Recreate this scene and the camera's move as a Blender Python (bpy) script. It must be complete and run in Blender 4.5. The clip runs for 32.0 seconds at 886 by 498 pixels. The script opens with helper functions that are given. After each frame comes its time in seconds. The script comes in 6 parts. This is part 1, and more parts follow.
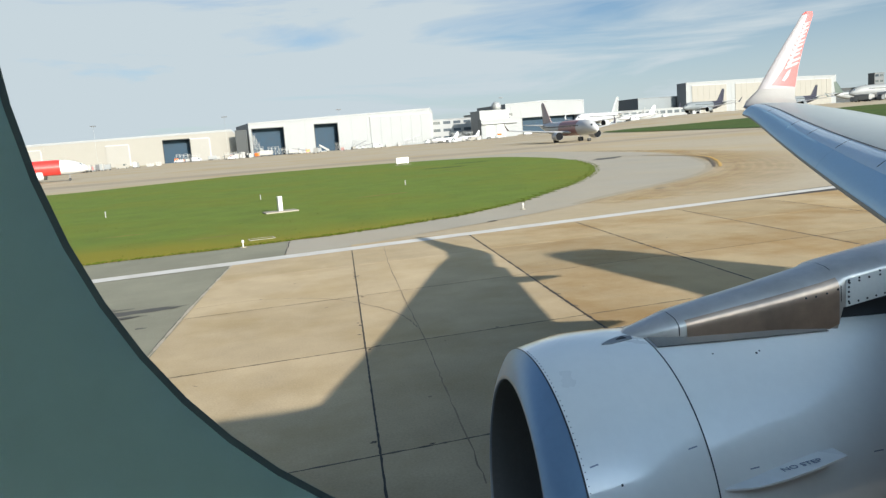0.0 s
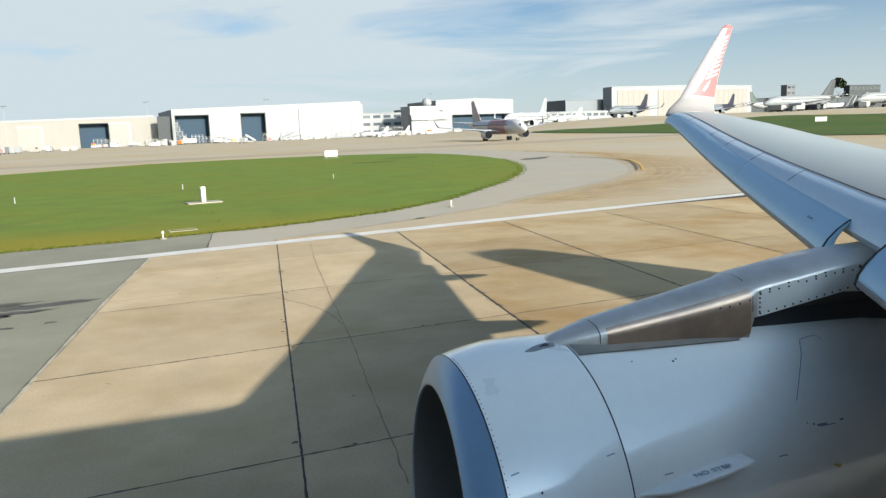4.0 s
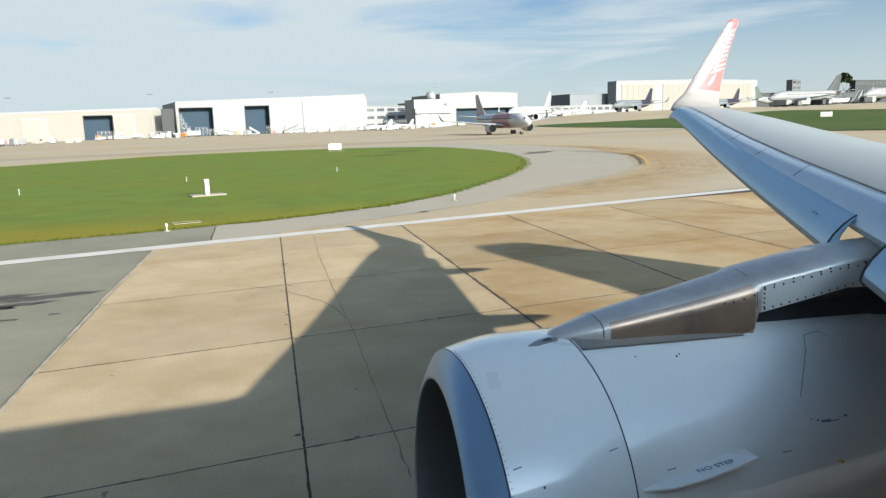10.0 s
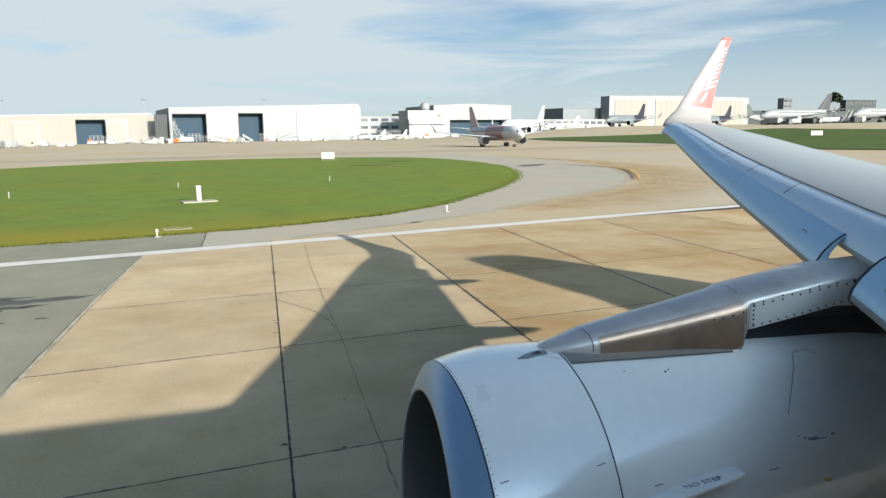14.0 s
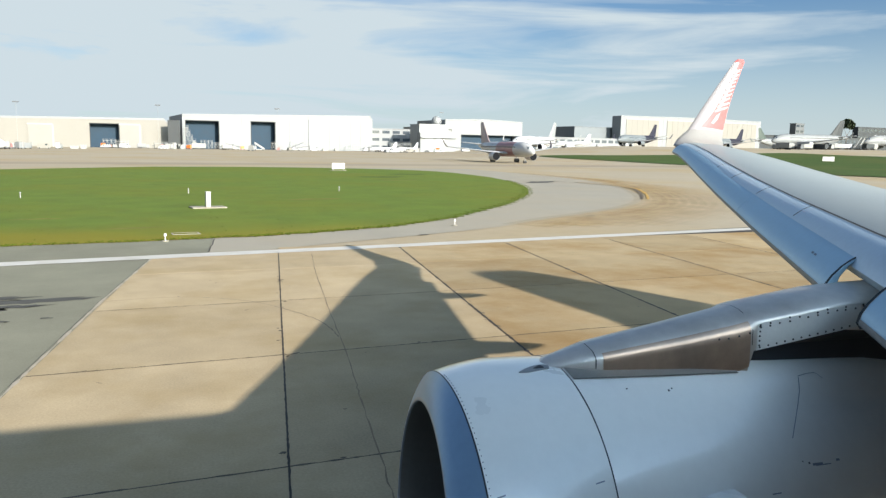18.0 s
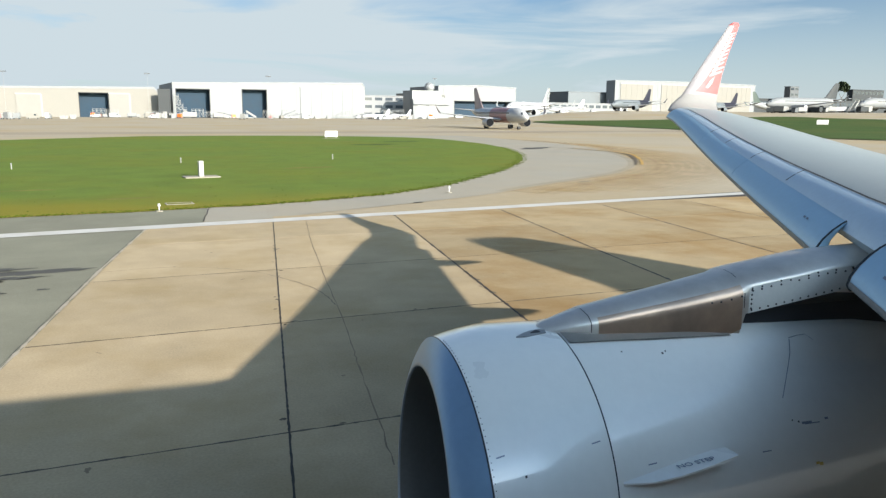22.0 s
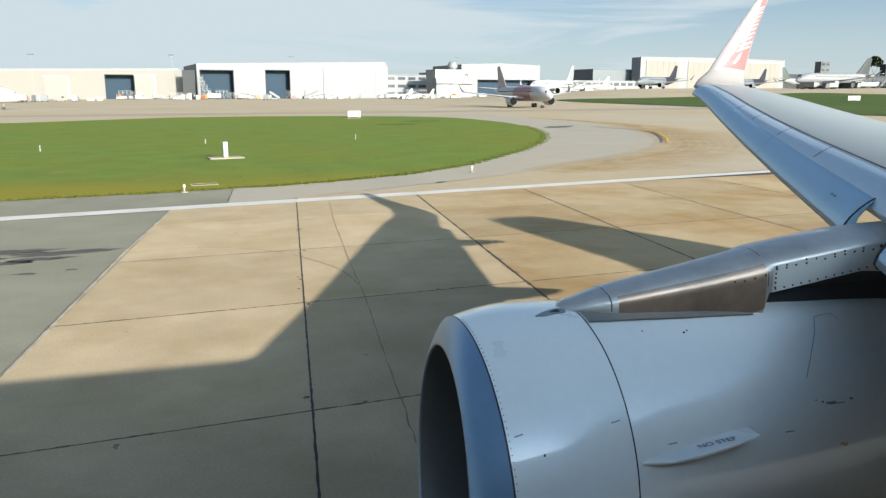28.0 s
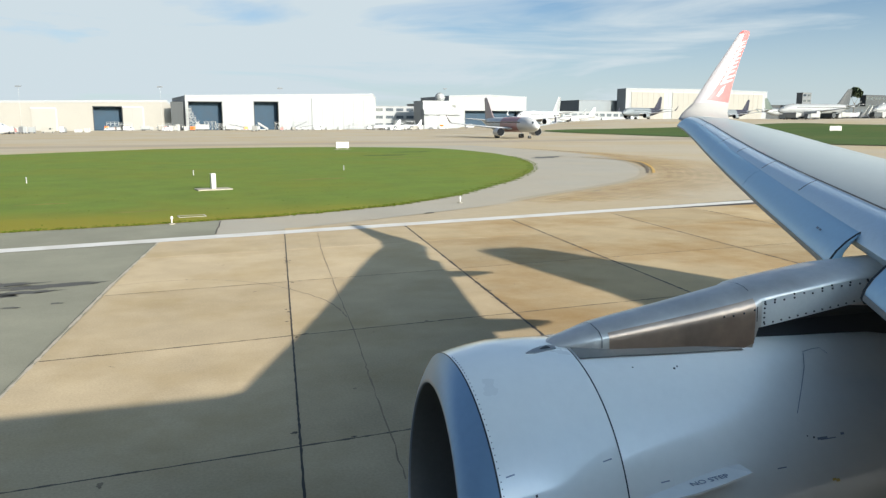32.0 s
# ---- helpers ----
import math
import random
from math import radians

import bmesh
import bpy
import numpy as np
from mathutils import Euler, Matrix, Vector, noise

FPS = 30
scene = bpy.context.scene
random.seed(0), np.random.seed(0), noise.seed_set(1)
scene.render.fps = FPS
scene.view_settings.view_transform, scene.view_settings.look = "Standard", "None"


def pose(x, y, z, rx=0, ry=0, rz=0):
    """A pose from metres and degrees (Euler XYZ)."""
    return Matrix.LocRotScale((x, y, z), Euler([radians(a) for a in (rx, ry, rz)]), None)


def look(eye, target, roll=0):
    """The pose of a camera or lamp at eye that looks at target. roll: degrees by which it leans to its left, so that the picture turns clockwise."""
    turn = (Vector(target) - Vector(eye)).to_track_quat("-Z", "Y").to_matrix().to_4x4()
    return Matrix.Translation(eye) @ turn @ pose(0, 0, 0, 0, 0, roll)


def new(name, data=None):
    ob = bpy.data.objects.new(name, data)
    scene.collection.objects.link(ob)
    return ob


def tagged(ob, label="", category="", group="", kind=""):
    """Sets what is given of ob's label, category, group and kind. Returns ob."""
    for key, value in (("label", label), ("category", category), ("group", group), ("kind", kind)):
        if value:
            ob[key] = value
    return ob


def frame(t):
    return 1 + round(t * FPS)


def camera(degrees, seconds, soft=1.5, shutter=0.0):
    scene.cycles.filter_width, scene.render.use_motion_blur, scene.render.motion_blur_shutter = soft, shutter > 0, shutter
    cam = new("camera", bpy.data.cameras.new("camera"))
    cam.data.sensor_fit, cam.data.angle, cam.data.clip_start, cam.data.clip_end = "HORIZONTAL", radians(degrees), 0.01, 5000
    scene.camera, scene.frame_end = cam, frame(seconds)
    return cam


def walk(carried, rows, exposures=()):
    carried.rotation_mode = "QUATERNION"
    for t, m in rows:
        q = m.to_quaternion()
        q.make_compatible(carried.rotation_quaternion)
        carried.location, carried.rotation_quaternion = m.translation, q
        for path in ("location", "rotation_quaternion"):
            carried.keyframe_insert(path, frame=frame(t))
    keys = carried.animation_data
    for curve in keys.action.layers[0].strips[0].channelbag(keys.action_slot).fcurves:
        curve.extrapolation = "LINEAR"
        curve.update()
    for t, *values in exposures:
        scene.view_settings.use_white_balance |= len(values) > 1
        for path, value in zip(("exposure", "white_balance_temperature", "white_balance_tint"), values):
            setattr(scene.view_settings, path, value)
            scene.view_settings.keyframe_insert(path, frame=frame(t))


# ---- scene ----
# Seat by a starboard window of a parked jet: x runs aft, y out over the wing, z up.
cam = camera(61.0, 32.0, soft=1.35)
PATH = [
    (0.0, -0.024, -0.048, 4.397, 81.51, 4.20, -12.72),
    (0.5, -0.024, -0.048, 4.397, 81.27, 4.20, -12.67),
    (1.0, -0.008, -0.059, 4.398, 81.17, 3.07, -15.19),
    (1.5, -0.016, -0.049, 4.397, 80.69, 2.98, -17.51),
    (2.0, -0.022, -0.054, 4.400, 79.42, 2.83, -16.09),
    (2.5, -0.024, -0.059, 4.402, 79.66, 2.81, -15.79),
    (3.0, -0.009, 0.013, 4.459, 81.17, 3.15, -16.62),
    (3.5, -0.008, -0.014, 4.453, 81.21, 2.43, -17.91),
    (5.5, -0.006, -0.006, 4.459, 79.64, 1.41, -17.65),
    (6.0, -0.000, 0.006, 4.452, 80.52, 2.22, -17.09),
    (6.5, 0.004, 0.007, 4.452, 80.49, 2.17, -17.16),
    (7.0, 0.004, 0.002, 4.455, 80.48, 2.28, -17.15),
    (7.5, 0.001, -0.003, 4.449, 80.46, 1.75, -17.53),
    (8.0, 0.000, -0.003, 4.450, 80.44, 2.18, -17.37),
    (8.5, 0.002, -0.000, 4.448, 80.45, 2.15, -17.54),
    (9.0, -0.000, 0.000, 4.450, 80.30, 2.17, -17.50),
    (9.5, -0.004, -0.005, 4.455, 80.24, 2.06, -17.63),
    (10.0, -0.004, 0.000, 4.451, 80.40, 1.88, -17.70),
    (10.5, -0.014, -0.011, 4.451, 81.10, 1.71, -18.48),
    (11.0, -0.011, -0.005, 4.449, 81.15, 2.28, -18.27),
    (11.5, -0.008, -0.002, 4.450, 81.03, 2.21, -18.25),
    (12.0, -0.007, -0.003, 4.448, 81.13, 2.14, -18.26),
    (12.5, -0.011, -0.008, 4.445, 80.91, 1.52, -18.63),
    (13.0, -0.003, -0.006, 4.454, 80.41, 1.13, -18.31),
    (13.5, -0.005, -0.001, 4.445, 81.17, 1.50, -18.16),
    (14.0, -0.000, 0.005, 4.452, 81.22, 0.75, -18.19),
    (14.5, 0.011, 0.013, 4.444, 81.17, 0.12, -17.32),
    (16.5, 0.012, 0.014, 4.414, 81.90, -0.23, -17.44),
    (17.0, 0.012, 0.028, 4.434, 80.58, 0.32, -16.76),
    (17.5, 0.026, 0.010, 4.428, 81.70, -0.87, -17.32),
    (18.0, 0.027, 0.031, 4.421, 82.28, -1.02, -17.37),
    (18.5, 0.019, 0.015, 4.430, 80.79, -0.06, -16.92),
    (19.0, 0.004, -0.011, 4.428, 81.76, -0.11, -16.74),
    (19.5, -0.012, -0.002, 4.417, 81.96, -0.23, -17.09),
    (20.0, -0.017, -0.010, 4.420, 82.05, -0.36, -17.78),
    (20.5, -0.007, -0.016, 4.420, 81.34, -0.14, -17.16),
    (21.0, -0.001, -0.015, 4.426, 80.68, 0.21, -17.02),
    (21.5, -0.010, -0.016, 4.428, 81.32, -0.53, -17.96),
    (22.0, -0.011, -0.023, 4.433, 79.80, -0.51, -17.88),
    (22.5, -0.012, -0.020, 4.433, 79.70, 0.11, -17.40),
    (23.0, -0.004, -0.040, 4.427, 80.13, 0.02, -17.74),
    (23.5, -0.003, -0.010, 4.445, 80.31, -0.05, -17.34),
    (24.0, -0.019, -0.005, 4.433, 81.22, -1.10, -18.34),
    (24.5, -0.011, -0.026, 4.443, 79.58, -1.28, -17.41),
    (25.0, -0.014, -0.032, 4.436, 79.23, -1.43, -17.50),
    (25.5, -0.003, -0.000, 4.447, 79.33, -1.16, -17.28),
    (27.5, 0.008, -0.008, 4.447, 78.31, -0.45, -16.53),
    (28.0, 0.022, -0.016, 4.424, 78.26, -0.03, -16.15),
    (28.5, 0.015, -0.011, 4.449, 77.24, -0.66, -16.49),
    (29.0, 0.012, -0.013, 4.452, 76.51, -0.66, -17.04),
    (29.5, 0.031, 0.002, 4.452, 77.92, -0.58, -16.73),
    (30.0, 0.050, 0.022, 4.456, 78.48, -0.39, -16.48),
    (30.5, 0.051, 0.013, 4.446, 77.84, 0.02, -15.87),
    (31.0, 0.054, 0.017, 4.453, 79.59, 0.29, -16.16),
    (31.5, 0.015, 0.015, 4.450, 82.91, -3.02, -17.26),
    (32.0, 0.018, -0.002, 4.467, 80.53, 0.07, -17.07),
]
walk(cam, [(r[0], pose(*r[1:])) for r in PATH], [(0.0, 1.06), (1.0, 1.06), (2.0, 1.11), (3.0, 1.18), (18.5, 1.18), (19.2, 1.11), (20.0, 1.04), (20.8, 1.12), (22.0, 1.16), (28.0, 1.18), (29.5, 1.22), (30.2, 1.30), (31.0, 1.22), (32.0, 1.18)])

# ---- world, sun, exposure ----
SUN = Vector((1.11, -2.37, 1.0)).normalized()
SUN_EL = math.asin(SUN.z)
SUN_AZ = math.atan2(SUN.x, SUN.y)
world = bpy.data.worlds.new("sky")
scene.world = world
world.use_nodes = True
wn, wl = world.node_tree.nodes, world.node_tree.links
wn.clear()
w_out = wn.new("ShaderNodeOutputWorld")
w_bg = wn.new("ShaderNodeBackground")
w_bg.inputs["Strength"].default_value = 0.050
w_sky = wn.new("ShaderNodeTexSky")
w_sky.sky_type = "NISHITA"
w_sky.sun_disc = False
w_sky.sun_elevation = SUN_EL
w_sky.sun_rotation = SUN_AZ
w_sky.air_density, w_sky.dust_density, w_sky.ozone_density = 1.0, 0.4, 3.2
w_tc = wn.new("ShaderNodeTexCoord")
w_map = wn.new("ShaderNodeMapping")
w_map.inputs["Rotation"].default_value = (0, radians(-5), radians(10))
w_map.inputs["Scale"].default_value = (1.1, 1.1, 9.0)
w_noise = wn.new("ShaderNodeTexNoise")
w_noise.inputs["Scale"].default_value = 1.9
w_noise.inputs["Detail"].default_value = 7
w_noise.inputs["Roughness"].default_value = 0.55
w_noise.inputs["Distortion"].default_value = 0.5
w_ramp = wn.new("ShaderNodeValToRGB")
w_ramp.color_ramp.elements[0].position, w_ramp.color_ramp.elements[1].position = 0.43, 0.62
w_mix = wn.new("ShaderNodeMixRGB")
w_mix.inputs["Color2"].default_value = (5.55, 6.44, 6.94, 1)
wl.new(w_tc.outputs["Generated"], w_map.inputs["Vector"])
wl.new(w_map.outputs["Vector"], w_noise.inputs["Vector"])
w_side = wn.new("ShaderNodeMapRange")
w_side.inputs["From Min"].default_value, w_side.inputs["From Max"].default_value = -0.3, 0.6
w_side.inputs["To Min"].default_value, w_side.inputs["To Max"].default_value = 0.2, -0.01
w_sx = wn.new("ShaderNodeSeparateXYZ")
wl.new(w_tc.outputs["Generated"], w_sx.inputs["Vector"])
wl.new(w_sx.outputs["X"], w_side.inputs["Value"])
w_add = wn.new("ShaderNodeMath")
wl.new(w_noise.outputs["Fac"], w_add.inputs[0])
wl.new(w_side.outputs["Result"], w_add.inputs[1])
wl.new(w_add.outputs["Value"], w_ramp.inputs["Fac"])
w_sep = wn.new("ShaderNodeSeparateXYZ")
wl.new(w_tc.outputs["Generated"], w_sep.inputs["Vector"])
w_low = wn.new("ShaderNodeMapRange")
w_low.interpolation_type = "SMOOTHSTEP"
w_low.inputs["From Min"].default_value, w_low.inputs["From Max"].default_value = 0.16, 0.42
w_low.inputs["To Min"].default_value, w_low.inputs["To Max"].default_value = 1.0, 0.08
wl.new(w_sep.outputs["Z"], w_low.inputs["Value"])
w_veil = wn.new("ShaderNodeMapRange")
w_veil.interpolation_type = "SMOOTHSTEP"
w_veil.inputs["From Min"].default_value, w_veil.inputs["From Max"].default_value = 0.0, 0.2
w_veil.inputs["To Min"].default_value, w_veil.inputs["To Max"].default_value = 0.75, 0.0
wl.new(w_sep.outputs["Z"], w_veil.inputs["Value"])
w_max = wn.new("ShaderNodeMath")
w_max.operation = "MAXIMUM"
wl.new(w_ramp.outputs["Color"], w_max.inputs[0])
wl.new(w_veil.outputs["Result"], w_max.inputs[1])
w_mul = wn.new("ShaderNodeMath")
w_mul.operation = "MULTIPLY"
wl.new(w_max.outputs["Value"], w_mul.inputs[0])
wl.new(w_low.outputs["Result"], w_mul.inputs[1])
w_sunside = wn.new("ShaderNodeMapRange")
w_sunside.interpolation_type = "SMOOTHSTEP"
w_sunside.inputs["From Min"].default_value, w_sunside.inputs["From Max"].default_value = -0.6, 0.1
w_sunside.inputs["To Min"].default_value, w_sunside.inputs["To Max"].default_value = 0.8, 1.0
wl.new(w_sep.outputs["Y"], w_sunside.inputs["Value"])
w_thin = wn.new("ShaderNodeMath")
w_thin.operation = "MULTIPLY"
wl.new(w_mul.outputs["Value"], w_thin.inputs[0])
wl.new(w_sunside.outputs["Result"], w_thin.inputs[1])
wl.new(w_thin.outputs["Value"], w_mix.inputs["Fac"])
w_tint = wn.new("ShaderNodeMixRGB")
w_tint.blend_type = "MULTIPLY"
w_tint.inputs["Fac"].default_value = 1.0
w_tint.inputs["Color2"].default_value = (0.716, 0.855, 0.976, 1)
wl.new(w_sky.outputs["Color"], w_tint.inputs["Color1"])
wl.new(w_tint.outputs["Color"], w_mix.inputs["Color1"])
w_dot = wn.new("ShaderNodeVectorMath")
w_dot.operation = "DOT_PRODUCT"
w_dot.inputs[1].default_value = SUN
wl.new(w_tc.outputs["Generated"], w_dot.inputs[0])
w_aur = wn.new("ShaderNodeMapRange")
w_aur.interpolation_type = "SMOOTHSTEP"
w_aur.inputs["From Min"].default_value, w_aur.inputs["From Max"].default_value = 0.36, 1.0
w_aur.inputs["To Min"].default_value, w_aur.inputs["To Max"].default_value = 1.0, 3.9
wl.new(w_dot.outputs["Value"], w_aur.inputs["Value"])
w_core = wn.new("ShaderNodeMapRange")
w_core.interpolation_type = "SMOOTHSTEP"
w_core.inputs["From Min"].default_value, w_core.inputs["From Max"].default_value = 0.84, 0.985
w_core.inputs["To Min"].default_value, w_core.inputs["To Max"].default_value = 1.0, 3.0
wl.new(w_dot.outputs["Value"], w_core.inputs["Value"])
w_both = wn.new("ShaderNodeMath")
w_both.operation = "MULTIPLY"
wl.new(w_aur.outputs["Result"], w_both.inputs[0])
wl.new(w_core.outputs["Result"], w_both.inputs[1])
w_glow = wn.new("ShaderNodeVectorMath")
w_glow.operation = "SCALE"
wl.new(w_mix.outputs["Color"], w_glow.inputs[0])
wl.new(w_both.outputs["Value"], w_glow.inputs["Scale"])
w_warm = wn.new("ShaderNodeMixRGB")
w_warm.blend_type = "MULTIPLY"
w_warm.inputs["Color2"].default_value = (1.12, 0.97, 0.73, 1)
w_wfac = wn.new("ShaderNodeMapRange")
w_wfac.interpolation_type = "SMOOTHSTEP"
w_wfac.inputs["From Min"].default_value, w_wfac.inputs["From Max"].default_value = -0.1, 0.75
wl.new(w_dot.outputs["Value"], w_wfac.inputs["Value"])
wl.new(w_wfac.outputs["Result"], w_warm.inputs["Fac"])
wl.new(w_glow.outputs["Vector"], w_warm.inputs["Color1"])
wl.new(w_warm.outputs["Color"], w_bg.inputs["Color"])
wl.new(w_bg.outputs["Background"], w_out.inputs["Surface"])
sun = bpy.data.lights.new("sun", "SUN")
sun.energy, sun.angle, sun.color = 5.0, radians(0.6), (1.0, 0.92, 0.80)
new("sun", sun).matrix_world = look(SUN * 300, (0, 0, 0))


# ---- materials ----
def material(name, color, rough=0.6, metal=0.0, coat=0.0, var=0.12, scale=3.0, fine=60.0, bump=0.1, stain=None,
             stain_scale=0.4, stain_amount=0.5, rnd=0.0, depth=0.01, spec=0.5):
    """Procedural surface: base colour, a coarse and a fine variation, optional stains of a second colour, relief."""
    m = bpy.data.materials.new(name)
    m.use_nodes = True
    n, l = m.node_tree.nodes, m.node_tree.links
    b = n["Principled BSDF"]
    b.inputs["Roughness"].default_value = rough
    b.inputs["Metallic"].default_value = metal
    b.inputs["Coat Weight"].default_value = coat
    b.inputs["Coat Roughness"].default_value = 0.025
    b.inputs["Specular IOR Level"].default_value = spec
    b.inputs["Coat IOR"].default_value = 1.5 + 0.2 * spec * (coat > 0.9)
    tc = n.new("ShaderNodeNewGeometry")

    def noise_at(s, detail=5, rough_n=0.6):
        t = n.new("ShaderNodeTexNoise")
        t.inputs["Scale"].default_value, t.inputs["Detail"].default_value = s, detail
        t.inputs["Roughness"].default_value = rough_n
        l.new(tc.outputs["Position"], t.inputs["Vector"])
        return t
    coarse, grain = noise_at(scale), noise_at(fine, 3)
    both = n.new("ShaderNodeMath")
    both.operation = "ADD"
    l.new(coarse.outputs["Fac"], both.inputs[0])
    l.new(grain.outputs["Fac"], both.inputs[1])
    gain = n.new("ShaderNodeMapRange")
    gain.inputs["From Min"].default_value, gain.inputs["From Max"].default_value = 0.6, 1.4
    gain.inputs["To Min"].default_value, gain.inputs["To Max"].default_value = 1 - var, 1 + var
    l.new(both.outputs["Value"], gain.inputs["Value"])
    mul = n.new("ShaderNodeVectorMath")
    mul.operation = "SCALE"
    mul.inputs[0].default_value = color
    l.new(gain.outputs["Result"], mul.inputs["Scale"])
    last = mul.outputs["Vector"]
    if stain:
        s = noise_at(stain_scale, 6, 0.65)
        r = n.new("ShaderNodeValToRGB")
        r.color_ramp.elements[0].position, r.color_ramp.elements[1].position = 0.45, 0.68
        r.color_ramp.elements[1].color = (stain_amount,) * 3 + (1,)
        l.new(s.outputs["Fac"], r.inputs["Fac"])
        mix = n.new("ShaderNodeMixRGB")
        mix.inputs["Color2"].default_value = (*stain, 1)
        l.new(r.outputs["Color"], mix.inputs["Fac"])
        l.new(last, mix.inputs["Color1"])
        last = mix.outputs["Color"]
    if rnd:
        oi = n.new("ShaderNodeObjectInfo")
        rr = n.new("ShaderNodeMapRange")
        rr.inputs["To Min"].default_value, rr.inputs["To Max"].default_value = 1 - rnd, 1 + rnd
        l.new(oi.outputs["Random"], rr.inputs["Value"])
        sc = n.new("ShaderNodeVectorMath")
        sc.operation = "SCALE"
        l.new(last, sc.inputs[0])
        l.new(rr.outputs["Result"], sc.inputs["Scale"])
        last = sc.outputs["Vector"]
    l.new(last, b.inputs["Base Color"])
    rv = n.new("ShaderNodeMapRange")
    rv.inputs["To Min"].default_value, rv.inputs["To Max"].default_value = max(0.02, rough - 0.08), min(1, rough + 0.08)
    l.new(coarse.outputs["Fac"], rv.inputs["Value"])
    l.new(rv.outputs["Result"], b.inputs["Roughness"])
    if bump:
        bp = n.new("ShaderNodeBump")
        bp.inputs["Strength"].default_value, bp.inputs["Distance"].default_value = bump, depth
        l.new(grain.outputs["Fac"], bp.inputs["Height"])
        l.new(bp.outputs["Normal"], b.inputs["Normal"])
    return m


M = {}
M["slab"] = material("concrete", (0.352, 0.286, 0.188), 0.85, var=0.22, scale=0.6, fine=25, bump=0.3, stain=(0.267, 0.200, 0.100), stain_scale=0.34, stain_amount=0.55, rnd=0.06, spec=0.12)
M["slab_brown"] = material("stained_concrete", (0.319, 0.253, 0.155), 0.85, var=0.2, scale=0.7, fine=25, bump=0.3, stain=(0.239, 0.155, 0.067), stain_scale=0.2, stain_amount=0.9, rnd=0.12, spec=0.12)
M["apron"] = material("apron_concrete", (0.317, 0.279, 0.212), 0.85, var=0.12, scale=0.05, fine=1.5, bump=0.1, stain=(0.315, 0.227, 0.100), stain_scale=0.03, stain_amount=0.6, spec=0.12)
M["asphalt"] = material("asphalt", (0.188, 0.188, 0.146), 0.85, var=0.18, scale=0.6, fine=40, bump=0.4, stain=(0.131, 0.129, 0.103), stain_scale=0.12, stain_amount=0.6, spec=0.12)
M["shoulder"] = material("shoulder_asphalt", (0.275, 0.259, 0.219), 0.85, var=0.12, scale=0.2, fine=30, bump=0.3, stain=(0.305, 0.265, 0.199), stain_scale=0.08, stain_amount=0.5, spec=0.12)
M["taxi"] = material("taxiway_asphalt", (0.265, 0.225, 0.173), 0.85, var=0.12, scale=0.05, fine=5, bump=0.2, spec=0.12)
M["sealant"] = material("joint_sealant", (0.031, 0.026, 0.022), 0.8, var=0.3, scale=2, fine=30, bump=0.2)
M["crack"] = material("crack_filler", (0.173, 0.132, 0.086), 0.85, var=0.3, scale=1.5, fine=30, bump=0.2)
M["jointdust"] = material("dusty_joint", (0.073, 0.058, 0.040), 0.85, var=0.5, scale=2.5, fine=20, bump=0.2)
M["patch"] = material("tar_patch", (0.052, 0.052, 0.047), 0.8, var=0.25, scale=2, fine=30, bump=0.3)
M["grass"] = material("grass", (0.097, 0.141, 0.025), 0.9, var=0.3, scale=0.35, fine=9, bump=0.8, stain=(0.144, 0.131, 0.014), stain_scale=0.05, stain_amount=0.5, depth=0.05, spec=0.12)
M["fargrass"] = material("far_grass", (0.044, 0.075, 0.018), 0.9, var=0.3, scale=0.1, fine=2, bump=0.5, stain=(0.080, 0.084, 0.024), stain_scale=0.03, stain_amount=0.6, depth=0.05, spec=0.12)
M["tuft"] = material("grass_blades", (0.056, 0.080, 0.008), 0.9, var=0.3, scale=0.5, fine=9, spec=0.12)
M["drygrass"] = material("dry_grass", (0.132, 0.132, 0.033), 0.95, var=0.35, scale=0.8, fine=9, bump=0.5, spec=0.12)
M["gearwhite"] = material("apron_white_paint", (0.205, 0.207, 0.2), 0.5, var=0.1, scale=0.8, fine=8, bump=0.0)
M["line"] = material("line_paint", (0.447, 0.443, 0.423), 0.7, var=0.08, scale=1.2, fine=18, bump=0.2, stain=(0.281, 0.255, 0.204), stain_scale=0.8, stain_amount=0.35)
M["yellow"] = material("yellow_paint", (0.411, 0.238, 0.033), 0.7, var=0.12, scale=1.2, fine=18, bump=0.2)
M["black"] = material("black_border_paint", (0.035, 0.031, 0.026), 0.75, var=0.2, scale=1.5, fine=20, bump=0.2)
M["cowl"] = material("cowl_paint", (0.89, 0.89, 0.84), 0.3, spec=0.7, coat=1.0, var=0.03, scale=1.2, fine=15, bump=0.01)
# Blue of the reflected sky is put into the lip's base colour.
M["lip"] = material("sky_tinted_lip_metal", (0.22, 0.35, 0.49), 0.36, metal=0.4, var=0.05, scale=2, fine=25, bump=0.02)
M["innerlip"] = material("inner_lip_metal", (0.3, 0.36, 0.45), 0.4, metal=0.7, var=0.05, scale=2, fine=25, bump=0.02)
M["duct"] = material("intake_duct", (0.21, 0.225, 0.225), 0.45, metal=0.2, var=0.1, scale=3, fine=30, bump=0.05)
M["fan"] = material("fan_blades", (0.06, 0.065, 0.07), 0.45, metal=0.7, var=0.1)
# Brown paints the warm reflection on the pylon's lower side.
M["warmsheen"] = material("warm_reflection_metal", (0.58, 0.42, 0.31), 0.4, metal=0.85, var=0.1, scale=2.5, fine=14, bump=0.01, stain=(0.24, 0.19, 0.16), stain_scale=1.6, stain_amount=0.5)
